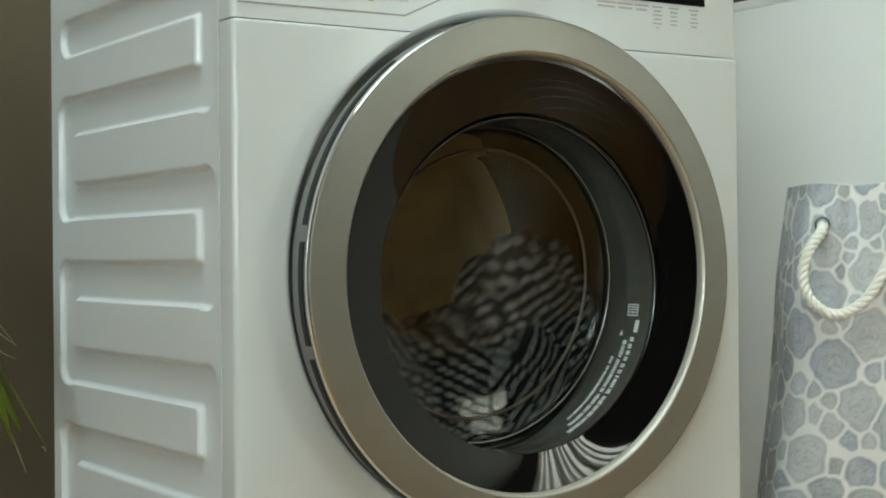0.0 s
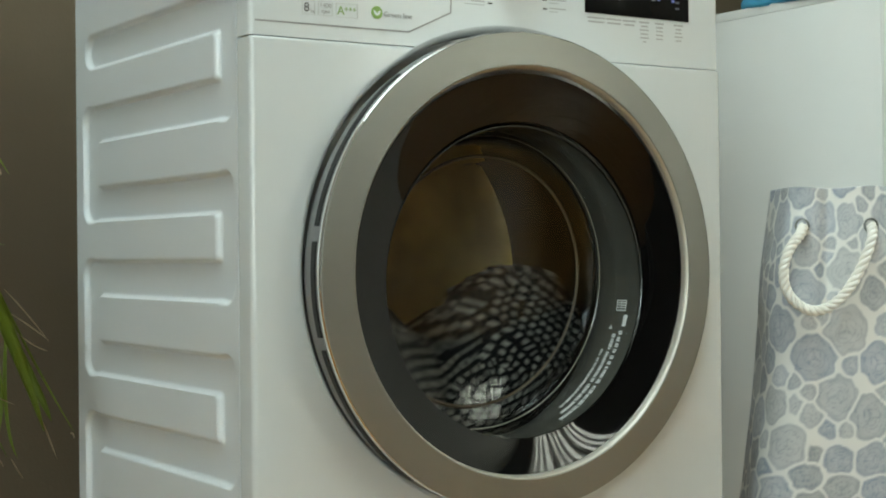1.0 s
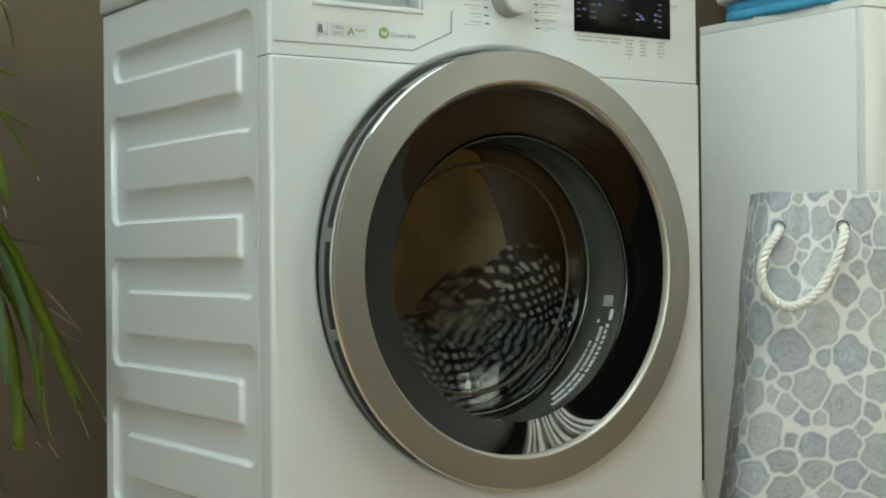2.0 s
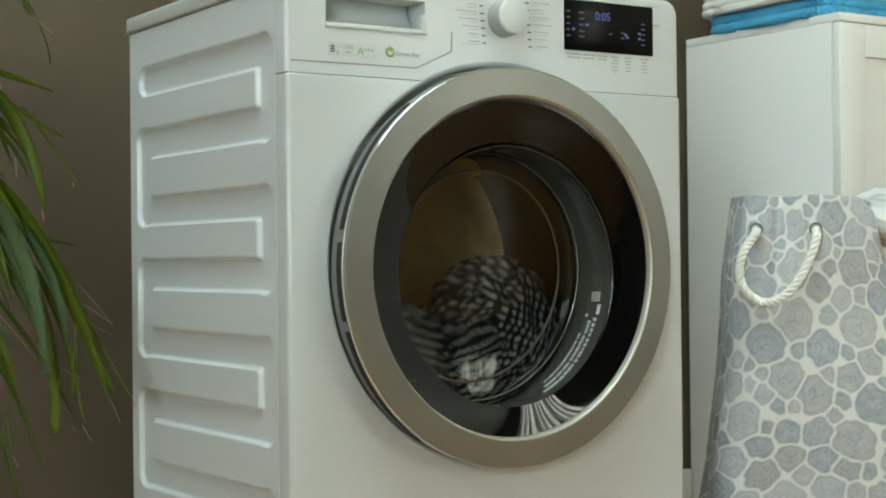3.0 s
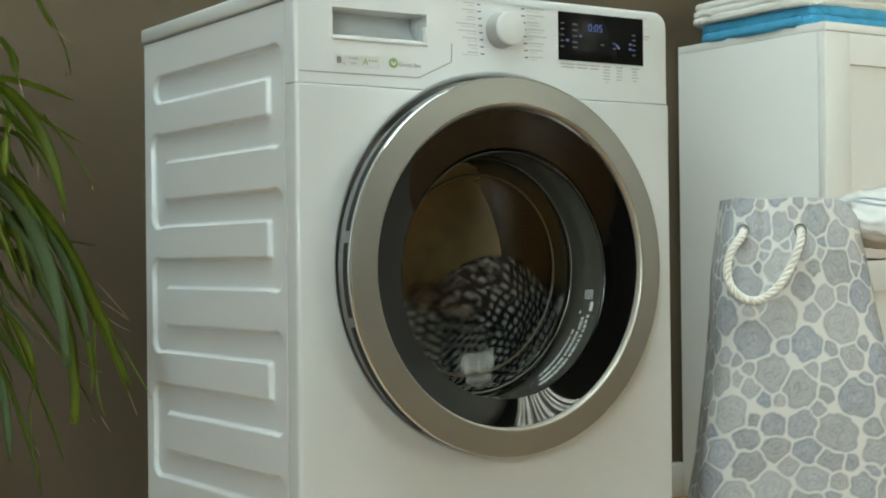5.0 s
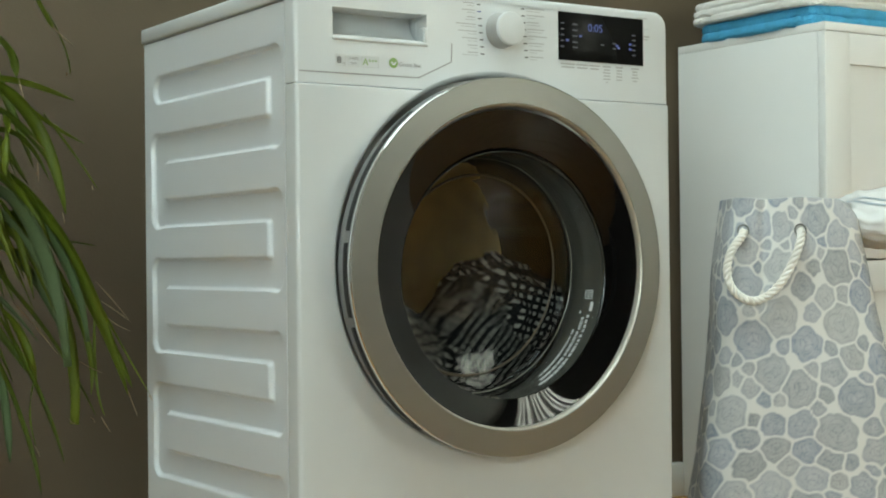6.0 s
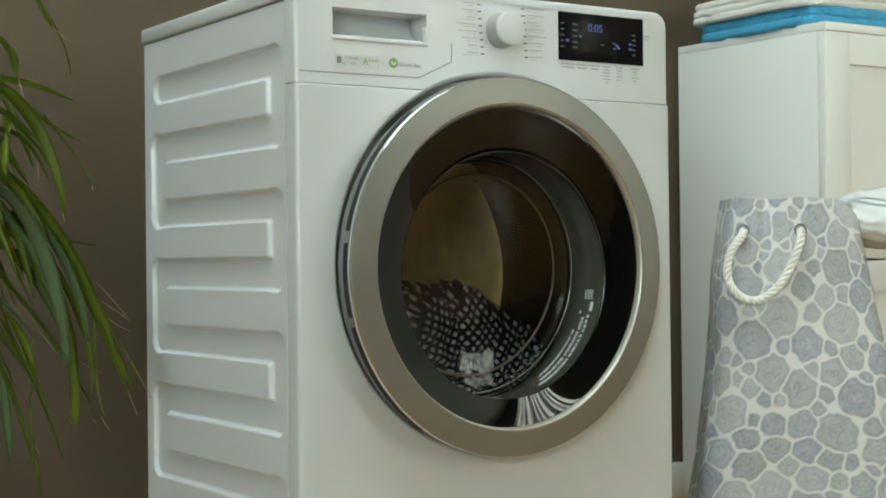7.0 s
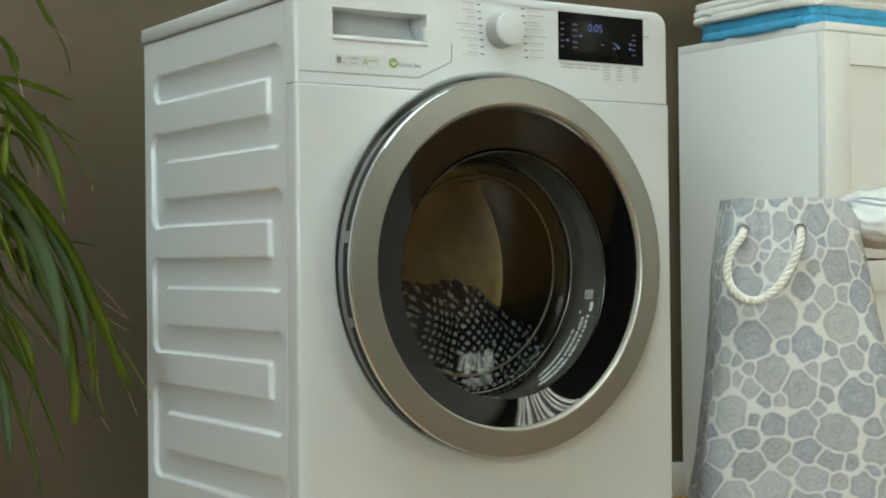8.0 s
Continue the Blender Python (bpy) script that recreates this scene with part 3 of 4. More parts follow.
for a0, a1 in slots:
    bm = bmesh.new()
    n = 24
    rows = []
    for k in range(n + 1):
        a = radians(a0 + (a1 - a0) * k / n)
        rows.append([bm.verts.new((r * math.cos(a), y, CZ + r * math.sin(a))) for r, y in ((0.2480, -0.0268), (0.2482, -0.0195), (0.244, -0.0195), (0.244, -0.0268))])
    for a, b in zip(rows, rows[1:]):
        for j in range(4):
            bm.faces.new((a[j], a[(j + 1) % 4], b[(j + 1) % 4], b[j]))
    bm.faces.new(rows[0])
    bm.faces.new(rows[-1][::-1])
    part("slot", bm, DARKGAP, door, "dark vent slot")

def glass_ring():
    """A dished ring whose hole sits a little low."""
    z0, drop, r_out, r_in = CZ - 0.004, 0.0045, 0.2098, 0.1655
    steps = [r_out - (r_out - r_in) * k / 9 for k in range(10)]
    bm = lathe([(r, 0.0) for r in steps] + [(r, 1.0) for r in (r_in, r_out)], 160, 0, z0, closed=True)
    for v in bm.verts:
        r = math.hypot(v.co.x, v.co.z - z0)
        v.co.z -= drop * (r_out - r) / (r_out - r_in)
        q = r_out - math.hypot(v.co.x, v.co.z - z0)
        back = 0.004 if v.co.y > 0.5 else 0.0
        v.co.y = -0.0340 + 0.212 * q + 1.55 * q * q + back
    return bm


annulus = part("glass_ring", glass_ring(), BLACKGLASS, door, "black printed dished glass round the bowl")
BZ = CZ - 0.012


def bowl():
    dome = [(0.136 * q, 0.0645 + 0.014 * (1 - q ** 2.6)) for q in (0.98, 0.95, 0.92, 0.89, 0.86, 0.83, 0.8, 0.75, 0.7, 0.6, 0.5, 0.4, 0.3, 0.2, 0.1, 0)]
    front_line = [(0.1645, -0.0205), (0.1638, -0.008), (0.1620, 0.020), (0.1602, 0.048), (0.1575, 0.0560), (0.1500, 0.0605), (0.1400, 0.0622)] + dome
    back_line = [(r * 1.03, y + 0.0045) for r, y in dome[::-1]] + [(0.1425, 0.0665), (0.1500, 0.0645), (0.1580, 0.0590), (0.1628, 0.048), (0.1652, 0.020), (0.1675, -0.008), (0.1685, -0.0172)]
    bm = lathe(front_line + back_line, 140, 0, BZ, closed=True)
    for v in bm.verts:   # the end leans: its foot reaches deeper into the drum
        k = min(1, max(0, (v.co.y - 0.0) / 0.06))
        v.co.y -= k * (v.co.z - BZ) * 0.10
        v.co.y += (1 - k) * (v.co.z - BZ) * 0.014
        v.co.z -= 0.004 * k
    return bm


bowl_ob = part("glass_bowl", bowl(), BOWLGLASS, door, "clear thick glass bowl", angle=60)
bowl_ob.visible_shadow = False


def on_bowl(a, y, lift=0.0):
    """A pose on the inner side of the bowl: x along its round, y inwards along its depth, z out of the glass."""
    r = 0.1634 - 0.0000652 * (y + 0.008) * 1000 - lift
    c, q = math.cos(a), math.sin(a)
    k = min(1, max(0, y / 0.06))
    yy = y - k * r * q * 0.10 + (1 - k) * r * q * 0.014
    return Matrix(((-q, 0, -c, r * c), (0, 1, 0, yy), (c, 0, -q, BZ + r * q), (0, 0, 0, 1)))


def bead(r, y, thick, n=140):
    """A thin moulded line round the bowl, leaning with its end."""
    bm = lathe([(r - thick, y), (r, y - thick), (r + thick, y), (r, y + thick)], n, 0, BZ, closed=True)
    for v in bm.verts:
        k = min(1, max(0, y / 0.06))
        v.co.y -= k * (v.co.z - BZ) * 0.10
        v.co.y += (1 - k) * (v.co.z - BZ) * 0.014
    return bm


part("bowl_rim", bead(0.1596, 0.0480, 0.0007), BEAD, door, "fine moulded line in the glass, its shading in the colour")
part("bowl_rim", bead(0.1365, 0.0600, 0.0020), BEADBROWNSHADE, door, "fine moulded line in the glass, its shading in the colour")
part("bowl_rim", bead(0.1642, -0.0195, 0.0006), BEADSHADED, door, "fine moulded line in the glass, its shading in the colour")

# pale warning print on the side of the bowl, too small to read
rnb = random.Random(12)
for y0, a0, a1, w in ((0.003, -20, -64, 0.0064), (0.0115, -22, -60, 0.0060), (0.0205, -29, -57, 0.0044)):
    a = a0
    while a > a1:
        run = rnb.uniform(0.9, 2.6)
        bm = bmesh.new()
        x = -0.1625 * radians(run) / 2
        while x < 0.1625 * radians(run) / 2:
            e = rnb.uniform(0.0013, 0.0024)
            box(x, x + e, -w / 2 * rnb.uniform(0.7, 1), w / 2 * rnb.uniform(0.7, 1), -0.0002, 0.0003, bm=bm)
            x += e + rnb.uniform(0.0005, 0.0011)
        part("print_bar", bm, BOWLPRINT, door, smooth=False, at=on_bowl(radians(a - run / 2), y0, 0.0002))
        a -= run + rnb.uniform(0.5, 1.3)
bm = bmesh.new()
for x in (-0.0056, -0.0024, 0.0004, 0.0030, 0.0056):
    box(x - 0.0005, x + 0.0005, -0.0080, 0.0080, -0.0002, 0.0003, bm=bm)
for y in (-0.0075, 0.0, 0.0075):
    box(-0.0056, 0.0056, y - 0.0005, y + 0.0005, 0.0004, 0.0006, bm=bm)
part("print_bar", bm, BOWLPRINT, door, smooth=False, at=on_bowl(radians(-10.0), 0.009, 0.0002))
part("print_bar", box(-0.0065, 0.0065, -0.0030, 0.0030, -0.0002, 0.0003), BOWLPRINT, door, smooth=False, at=on_bowl(radians(-16.0), 0.001, 0.0002))
bm = bmesh.new()
tri = [bm.verts.new(p) for p in ((-0.0022, -0.0028, 0.0003), (0.0034, 0.0, 0.0003), (-0.0022, 0.0028, 0.0003))]
bm.faces.new(tri)
part("print_bar", bm, BOWLPRINT, door, smooth=False, at=on_bowl(radians(-19.0), 0.019, 0.0002))

part("gasket", lathe([(0.1690, -0.0165), (0.1720, -0.004), (0.1735, 0.010), (0.1745, 0.026), (0.1735, 0.033), (0.1760, 0.042), (0.1780, 0.060), (0.1850, 0.082), (0.1950, 0.090), (0.2150, 0.094), (0.2480, 0.096)], 120, 0, BZ), RUBBER, washer, "grey rubber door gasket")
DRUM_Y = 0.105
drum = part("drum", lathe([(0.196, 0.0), (0.205, -0.004), (0.2360, 0.004), (0.2440, 0.016), (0.2440, 0.210), (0.2380, 0.222)], 120), STEELSHADED, washer, "steel drum, its inner shade put in the colour", at=pose(0, DRUM_Y, BZ))
part("drum_back", lathe([(0.2380, 0.222), (0.2300, 0.2255), (0.2000, 0.2220), (0.1900, 0.2170), (0.1300, 0.2160), (0.1200, 0.2210), (0.0600, 0.2200), (0.0500, 0.2140), (0, 0.213)], 120), BACKSTEELLIT, drum, "pressed satin steel drum back, warm reflection put in its colour")
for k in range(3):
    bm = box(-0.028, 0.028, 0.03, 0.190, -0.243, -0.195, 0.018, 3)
    part("lifter", bm, STEELSHADED, drum, at=pose(0, 0, 0, 0, 120 * k + 40, 0))

# ---- laundry in the drum
def crumple(seed, sx, sy, sz):
    """A wad of cloth: a rumpled body with folds; its UVs follow the cloth in metres."""
    bm = bmesh.new()
    bmesh.ops.create_icosphere(bm, subdivisions=5, radius=1)
    off = Vector((seed * 7.1, seed * 3.3, -seed * 5.7))
    for v in bm.verts:
        p = v.co.copy()
        fold = 1 - 2 * abs(noise.noise(p * 1.7 + off))
        small = 1 - 2 * abs(noise.noise(p * 4.2 - off))
        k = 0.86 + 0.17 * fold + 0.07 * small + 0.10 * noise.noise(p * 1.1 + 2 * off)
        v.co = Vector((p.x * sx, p.y * sy, p.z * sz)) * k
    uv = bm.loops.layers.uv.new("cloth")
    turn = Matrix.Rotation(seed * 1.3, 2)
    for f in bm.faces:
        for lp in f.loops:
            c = lp.vert.co
            w = turn @ Vector((c.x * (1 + 0.5 * abs(c.y) / sy), c.z * (1 + 0.5 * abs(c.y) / sy)))
            lp[uv].uv = (w.x + seed * 0.37, w.y)
    return bm


WADS = []
for i in range(14):
    s = 0.95 + 0.16 * math.sin(i * 2.4)
    w = part("laundry", crumple(i + 1, 0.092 * s, 0.062, 0.078 * s), CLOTH, angle=180)
    tagged(w, "wet black cloth printed with white squares, tumbling in the drum", "laundry", "laundry in the drum")
    WADS.append(w)

# ---------------------------------------------------------------- cabinet with towels
CX0, CX1, CY0, CY1, CT = 0.995, 1.56, 0.340, 0.747, 0.9405


def cabinet():
    c = thing("cabinet", "white lacquered wooden cabinet with framed doors", "cabinet")
    part("top", box(CX0 - 0.0004, CX1 + 0.001, CY0 - 0.0012, CY1, CT - 0.016, CT, 0.0015), LACQUER, c)
    part("side", box(CX0, CX0 + 0.018, CY0 + 0.0198, CY1, 0.0, CT - 0.0162, 0.0008), LACQUER, c)
    part("side", box(CX1 - 0.018, CX1, CY0 + 0.0198, CY1, 0.0, CT - 0.0165, 0.0015), LACQUER, c)
    part("back", box(CX0 + 0.018, CX1 - 0.018, CY1 - 0.01, CY1, 0.03, CT - 0.017), LACQUER, c, smooth=False)
    part("bottom", box(CX0 + 0.018, CX1 - 0.018, CY0 + 0.01, CY1 - 0.01, 0.06, 0.078), LACQUER, c, smooth=False)
    part("rail", box(CX0 + 0.0185, CX1 - 0.0185, CY0 + 0.0200, CY0 + 0.036, 0.462, 0.520, 0.002), LACQUER, c)
    part("plinth", box(CX0 + 0.0185, CX1 - 0.0185, CY0 + 0.012, CY0 + 0.026, 0.0, 0.058), LACQUER, c, smooth=False)
    for z0, z1 in ((0.493, CT - 0.0175), (0.066, 0.4895)):
        a, b = CX0 + 0.0002, CX1 - 0.0002
        d = part("door", box(a + 0.062, b - 0.062, CY0 + 0.008, CY0 + 0.016, z0 + 0.058, z1 - 0.058), LACQUER, c, smooth=False)
        for q in ((a, a + 0.0680, z0, z1), (b - 0.0680, b, z0, z1), (a + 0.0682, b - 0.0682, z0, z0 + 0.060), (a + 0.0682, b - 0.0682, z1 - 0.060, z1)):
            part("door_frame", box(q[0], q[1], CY0, CY0 + 0.019, q[2], q[3], 0.0008), LACQUER, d)
    return c


cabinet()


def folded_towel(name, x0, x1, y0, y1, z, layers, thick, mat, label, seed):
    """A towel folded in layers: soft rolled edges, each layer a little out of line."""
    t = thing(name, label, "towel")
    rn = random.Random(seed)
    for k in range(layers):
        dx, dy = rn.uniform(-0.006, 0.006), rn.uniform(-0.006, 0.006)
        bm = bmesh.new()
        NT = 360
        zc = z + thick * (k + 0.5)
        rings = []
        for s in range(12):   # the outline of a rounded slab, swept round its four sides
            a = math.pi * (s + 0.5) / 12 - math.pi / 2
            rings.append((math.cos(a) ** 0.6 * thick * 0.55, math.sin(a) * thick * 0.55))
        loops = []
        for e, h in rings:
            loop = []
            for i in range(NT):
                a = 2 * math.pi * i / NT
                c, s2 = math.cos(a), math.sin(a)
                px, py = abs(c) ** 0.22 * (1 if c > 0 else -1), abs(s2) ** 0.22 * (1 if s2 > 0 else -1)
                X, Y = (x0 + x1) / 2 + dx + px * ((x1 - x0) / 2 - 0.012 + e), (y0 + y1) / 2 + dy + py * ((y1 - y0) / 2 - 0.012 + e)
                wob = noise.noise(Vector((X * 14, Y * 14, k * 3 + seed))) + 0.6 * noise.noise(Vector((X * 37, Y * 37, k + seed)))
                tuft = noise.noise(Vector((X * 150, Y * 150, h * 300 + seed + k)))
                droop = -0.004 * max(0.0, -px) ** 6 * (k + 1) / layers
                loop.append(bm.verts.new((X + 0.008 * wob + 0.0026 * tuft, Y + 0.008 * wob + 0.0026 * tuft, zc + h + 0.0042 * wob + droop + 0.0014 * tuft)))
            loops.append(loop)
        for a, b in zip(loops, loops[1:]):
            for i in range(NT):
                bm.faces.new((a[i], a[(i + 1) % NT], b[(i + 1) % NT], b[i]))
        bm.faces.new(loops[0][::-1])
        bm.faces.new(loops[-1])
        part("fold", bm, mat, t, angle=80)
    return t


folded_towel("towel", 0.990, 1.50, 0.362, 0.700, CT + 0.0010, 2, 0.0185, TERRYBLUE, "folded bright blue terry towel on the cabinet", 3)
folded_towel("towel", 0.978, 1.49, 0.355, 0.712, CT + 0.0385, 3, 0.0145, TERRYCREAM, "folded cream terry towel on a blue one", 8)

# ---------------------------------------------------------------- laundry bag
BAG = pose(0.702, 0.190, 0.0, 0, 0, -33.15)


def rosettes(us, vs, width, height, seed=5):
    """The print on the canvas at the points (us, vs): how deep it is and how blue. Rosettes of mixed sizes lie packed side by side."""
    rn = random.Random(seed)
    discs = []
    for lo, hi, tries in ((0.026, 0.032, 300), (0.018, 0.024, 2800), (0.009, 0.015, 9000)):
        for _ in range(tries):
            u, v, q = rn.uniform(0, width), rn.uniform(-0.02, height + 0.02), rn.uniform(lo, hi)
            if all(math.hypot(min(abs(u - a), width - abs(u - a)), v - c) > 0.93 * (q + e) + 0.0005 for a, c, e in discs):
                discs.append((u, v, q))
    us, vs = us + 0.0013 * np.sin(150 * vs + 2 * np.sin(110 * us)), vs + 0.0013 * np.sin(140 * us + 2 * np.sin(120 * vs))
    first, second = np.full(us.shape, 9.0), np.full(us.shape, 9.0)
    which, ang, far = np.zeros(us.shape, int), np.zeros(us.shape), np.zeros(us.shape)
    for i, (u, v, q) in enumerate(discs):
        du = (us - u + width / 2) % width - width / 2
        dv = vs - v
        a = np.arctan2(dv, du)
        petals = rn.choice((4, 5, 6))
        lobes = np.abs(np.cos(petals / 2 * a + rn.uniform(0, 6)))
        edge = q * (0.90 + 0.15 * lobes + 0.04 * np.cos(2 * a + rn.uniform(0, 6)))
        f = np.hypot(du, dv) - edge
        near = f < first
        second = np.where(near, first, np.minimum(second, f))
        which, ang, far, first = np.where(near, i, which), np.where(near, a, ang), np.where(near, np.hypot(du, dv) / q, far), np.where(near, f, first)

    def soft(x, lo, hi):
        t = np.clip((x - lo) / (hi - lo), 0, 1)
        return t * t * (3 - 2 * t)
    rim = np.minimum(0.0034 - first, (second - first) / 2 - 0.0015)   # depth inside the rosette's outline
    tone = np.array([rn.uniform(0.46, 0.76) for _ in discs])[which]
    blue = np.array([rn.random() for _ in discs])[which]
    turn = np.array([rn.uniform(0, 6.28) for _ in discs])[which]
    deep = tone + 0.16 * soft(rim, 0.0065, 0.002)
    for count, lean in ((2, 0.5), (3, 1.7)):   # two sets of scribbled rings, each made of petals
        petal = far * (1.25 - 0.42 * np.abs(np.cos(count * ang / 2 + turn * lean)))
        deep += 0.17 * soft(np.abs((petal * 2.9 + 0.3 * lean) % 1 - 0.5), 0.10, 0.03) * soft(far, 0.98, 0.8)
    deep += 0.20 * soft(np.abs(np.sin(ang * 1.5 + turn)) * far, 0.10, 0.03) * soft(far, 0.55, 0.3)
    deep -= 0.14 * soft(far, 0.40, 0.12) * (blue > 0.5)
    return np.clip(deep, 0, 1) * soft(rim, -0.0010, 0.0020), blue


def laundry_bag():
    b = thing("laundry_bag", "tapered white canvas laundry bag with grey-blue rosette print", "laundry bag", BAG)
    n, nz, lip = 440, 280, 6
    verts, faces = [], []
    # even steps round the bag, corner to corner
    fine = np.linspace(0, 2 * math.pi, 20001)
    fc, fs = np.cos(fine), np.sin(fine)
    walked = np.concatenate([[0], np.cumsum(np.hypot(np.diff(np.abs(fc) ** 0.42 * np.sign(fc)) * 0.148, np.diff(np.abs(fs) ** 0.42 * np.sign(fs)) * 0.108))])
    steps = np.interp(np.arange(n) / n * walked[-1], walked, fine)
    around = [(math.cos(a), math.sin(a)) for a in steps]
    for j in range(nz + 1 + lip):
        inside = max(0, j - nz)
        z = 0.002 + 0.592 * min(j, nz) / nz - (0.0 if inside < 2 else 0.03 * (inside - 1))
        k = z / 0.594
        hx, hy, cx = 0.190 - 0.084 * k, 0.125 - 0.033 * k, 0.040 - 0.016 * k
        if inside:
            hx, hy = hx - 0.003, hy - 0.003
        for i in range(n):
            c, s = around[i]
            px, py = abs(c) ** 0.42 * (1 if c > 0 else -1), abs(s) ** 0.42 * (1 if s > 0 else -1)
            X, Y = cx + px * hx, py * hy
            w = 0.008 * noise.noise(Vector((X * 7, Y * 7, z * 5))) + 0.003 * noise.noise(Vector((X * 22, Y * 22, z * 9)))
            slump = -0.050 * max(0.0, (px - 0.55) / 0.45) ** 1.5 * max(0, k - 0.75) / 0.25
            crease = -0.010 * math.exp(-((px + 0.52) / 0.10) ** 2) * k * (1 if s < 0 else 0)
            verts.append((X + w * c, Y + w * s - crease, z + slump + 0.0015 * math.sin(X * 60) * k))
    for j in range(nz + lip):
        for i in range(n):
            q = (i + 1) % n
            faces.append((j * n + i, j * n + q, (j + 1) * n + q, (j + 1) * n + i))
    faces.append(tuple(range(n))[::-1])
    me = bpy.data.meshes.new("bag_body")
    me.from_pydata(verts, [], faces)
    me.materials.append(CANVAS)
    me.polygons.foreach_set("use_smooth", [True] * len(me.polygons))
    co = np.array(verts).reshape(nz + 1 + lip, n, 3)
    mid = co[nz // 2]
    arc = np.concatenate([[0], np.cumsum(np.linalg.norm(np.roll(mid, -1, 0) - mid, axis=1))])
    us = np.repeat(arc[None, :n], nz + 1 + lip, 0)
    vs = np.repeat((0.592 * np.minimum(np.arange(nz + 1 + lip), nz) / nz)[:, None], n, 1)
    deep, blue = rosettes(us, vs, arc[-1], 0.592)
    deep[nz + 1:] = 0
    rgba = np.stack([deep, blue, np.zeros_like(deep), np.ones_like(deep)], -1)
    me.attributes.new("print", "FLOAT_COLOR", "POINT").data.foreach_set("color", rgba.astype(np.float32).ravel())
    uvs = me.uv_layers.new(name="cloth")
    index = np.empty(len(me.loops), np.int32)
    me.loops.foreach_get("vertex_index", index)
    uvs.data.foreach_set("uv", np.stack([us.ravel()[index], vs.ravel()[index]], -1).astype(np.float32).ravel())
    body = new("bag_body", me)
    body.parent = b
    # rope handle with a three-strand lay
    front = lambda z: -(0.125 - 0.033 * z / 0.594) - 0.004
    path = [(-0.0697, 0.540, 0.004), (-0.0766, 0.530, -0.008), (-0.0898, 0.514, -0.012), (-0.0999, 0.4900, -0.014), (-0.1005, 0.4650, -0.015), (-0.0898, 0.4430, -0.016), (-0.0675, 0.4290, -0.016), (-0.0447, 0.4320, -0.016), (-0.0222, 0.4490, -0.016), (-0.0051, 0.4720, -0.015), (0.0101, 0.5010, -0.013), (0.0198, 0.527, -0.009), (0.0232, 0.540, 0.004)]
    ctrl = [Vector((x, front(z) + o - 0.004, z)) for x, z, o in path]

    def spline(t):
        t = min(max(t, 0), 0.99999) * (len(ctrl) - 1)
        i = int(t)
        f = t - i
        p = [ctrl[max(0, min(len(ctrl) - 1, i + d))] for d in (-1, 0, 1, 2)]
        return 0.5 * (2 * p[1] + (p[2] - p[0]) * f + (2 * p[0] - 5 * p[1] + 4 * p[2] - p[3]) * f * f + (3 * p[1] - p[0] - 3 * p[2] + p[3]) * f ** 3)
    rope = bmesh.new()
    turns = 11
    for strand in range(3):
        pts = []
        for s in range(260):
            t = s / 259
            c = spline(t)
            d = (spline(t + 0.004) - spline(t - 0.004)).normalized()
            a = d.cross(Vector((0, 1, 0))).normalized()
            q = d.cross(a)
            ang = 2 * math.pi * (turns * t + strand / 3)
            pts.append(c + 0.0038 * (math.cos(ang) * a + math.sin(ang) * q))
        tube(pts, 0.0036, 9, rope)
    part("rope_handle", rope, ROPE, b, "thick twisted cotton rope handle", angle=180)
    for x in (-0.0697, 0.0232):
        m = Matrix.Translation((x, front(0.545) + 0.0035, 0.542))
        part("eyelet", lathe([(0.0075, 0.0), (0.0080, -0.0022), (0.0098, -0.0022), (0.0105, 0.0), (0.0098, 0.002), (0.0075, 0.002)], 28, closed=True), GROMMET, b, at=m)
    return b


laundry_bag()


def cloth_heap():
    """Linen that swells over the rim of the bag: a soft rumpled wad with two stripes."""
    t = thing("linen", "crumpled white linen with pale blue stripes spilling from the bag", "linen", BAG)
    centre, size = Vector((0.186, -0.005, 0.562)), Vector((0.088, 0.100, 0.052))

    def surface(p):
        fold = 1 - 2 * abs(noise.noise(Vector((p.x * 1.3, p.y * 2.6, p.z * 2.2)) + Vector((3, 1, 7))))
        k = 0.90 + 0.13 * fold + 0.05 * noise.noise(p * 5)
        q = Vector((p.x * size.x, p.y * size.y, p.z * size.z)) * k
        q.z -= 0.25 * max(0, -q.y - 0.05)
        return centre + q
    bm = bmesh.new()
    bmesh.ops.create_icosphere(bm, subdivisions=5, radius=1)
    for v in bm.verts:
        v.co = surface(v.co.normalized())
    part("sheet", bm, LINEN, t, angle=180)
    for c in (0.50, 0.66):
        bm = bmesh.new()
        rows = []
        for i in range(40):
            a = radians(200 + 140 * i / 39)
            rows.append([bm.verts.new(surface(Vector((math.cos(a) * math.cos(e), math.sin(a) * math.cos(e), math.sin(e)))) + Vector((0, -0.0008, 0.0008))) for e in (c, c + 0.06)])
        for p, q in zip(rows, rows[1:]):
            bm.faces.new((p[0], q[0], q[1], p[1]))
        bmesh.ops.solidify(bm, geom=list(bm.faces), thickness=0.0006)
        part("stripe", bm, LINENBLUE, t, angle=180)
    return t


cloth_heap()

# ---------------------------------------------------------------- plant
AXIS_U, AXIS_D = Vector((0.8373, -0.5467, 0)), Vector((0.5468, 0.8373, 0))
EDGE = Vector((-0.545, 0.390, 0))
palm = thing("palm", "potted palm with long arching green leaves and dry tips", "plant", pose(EDGE.x - 0.27, EDGE.y + 0.10, 0))
HOME = Vector((EDGE.x - 0.27, EDGE.y + 0.10, 0))


def at_edge(u, z, d=0.0):
    p = EDGE + AXIS_U * u + AXIS_D * d
    return Vector((p.x, p.y, z)) - HOME


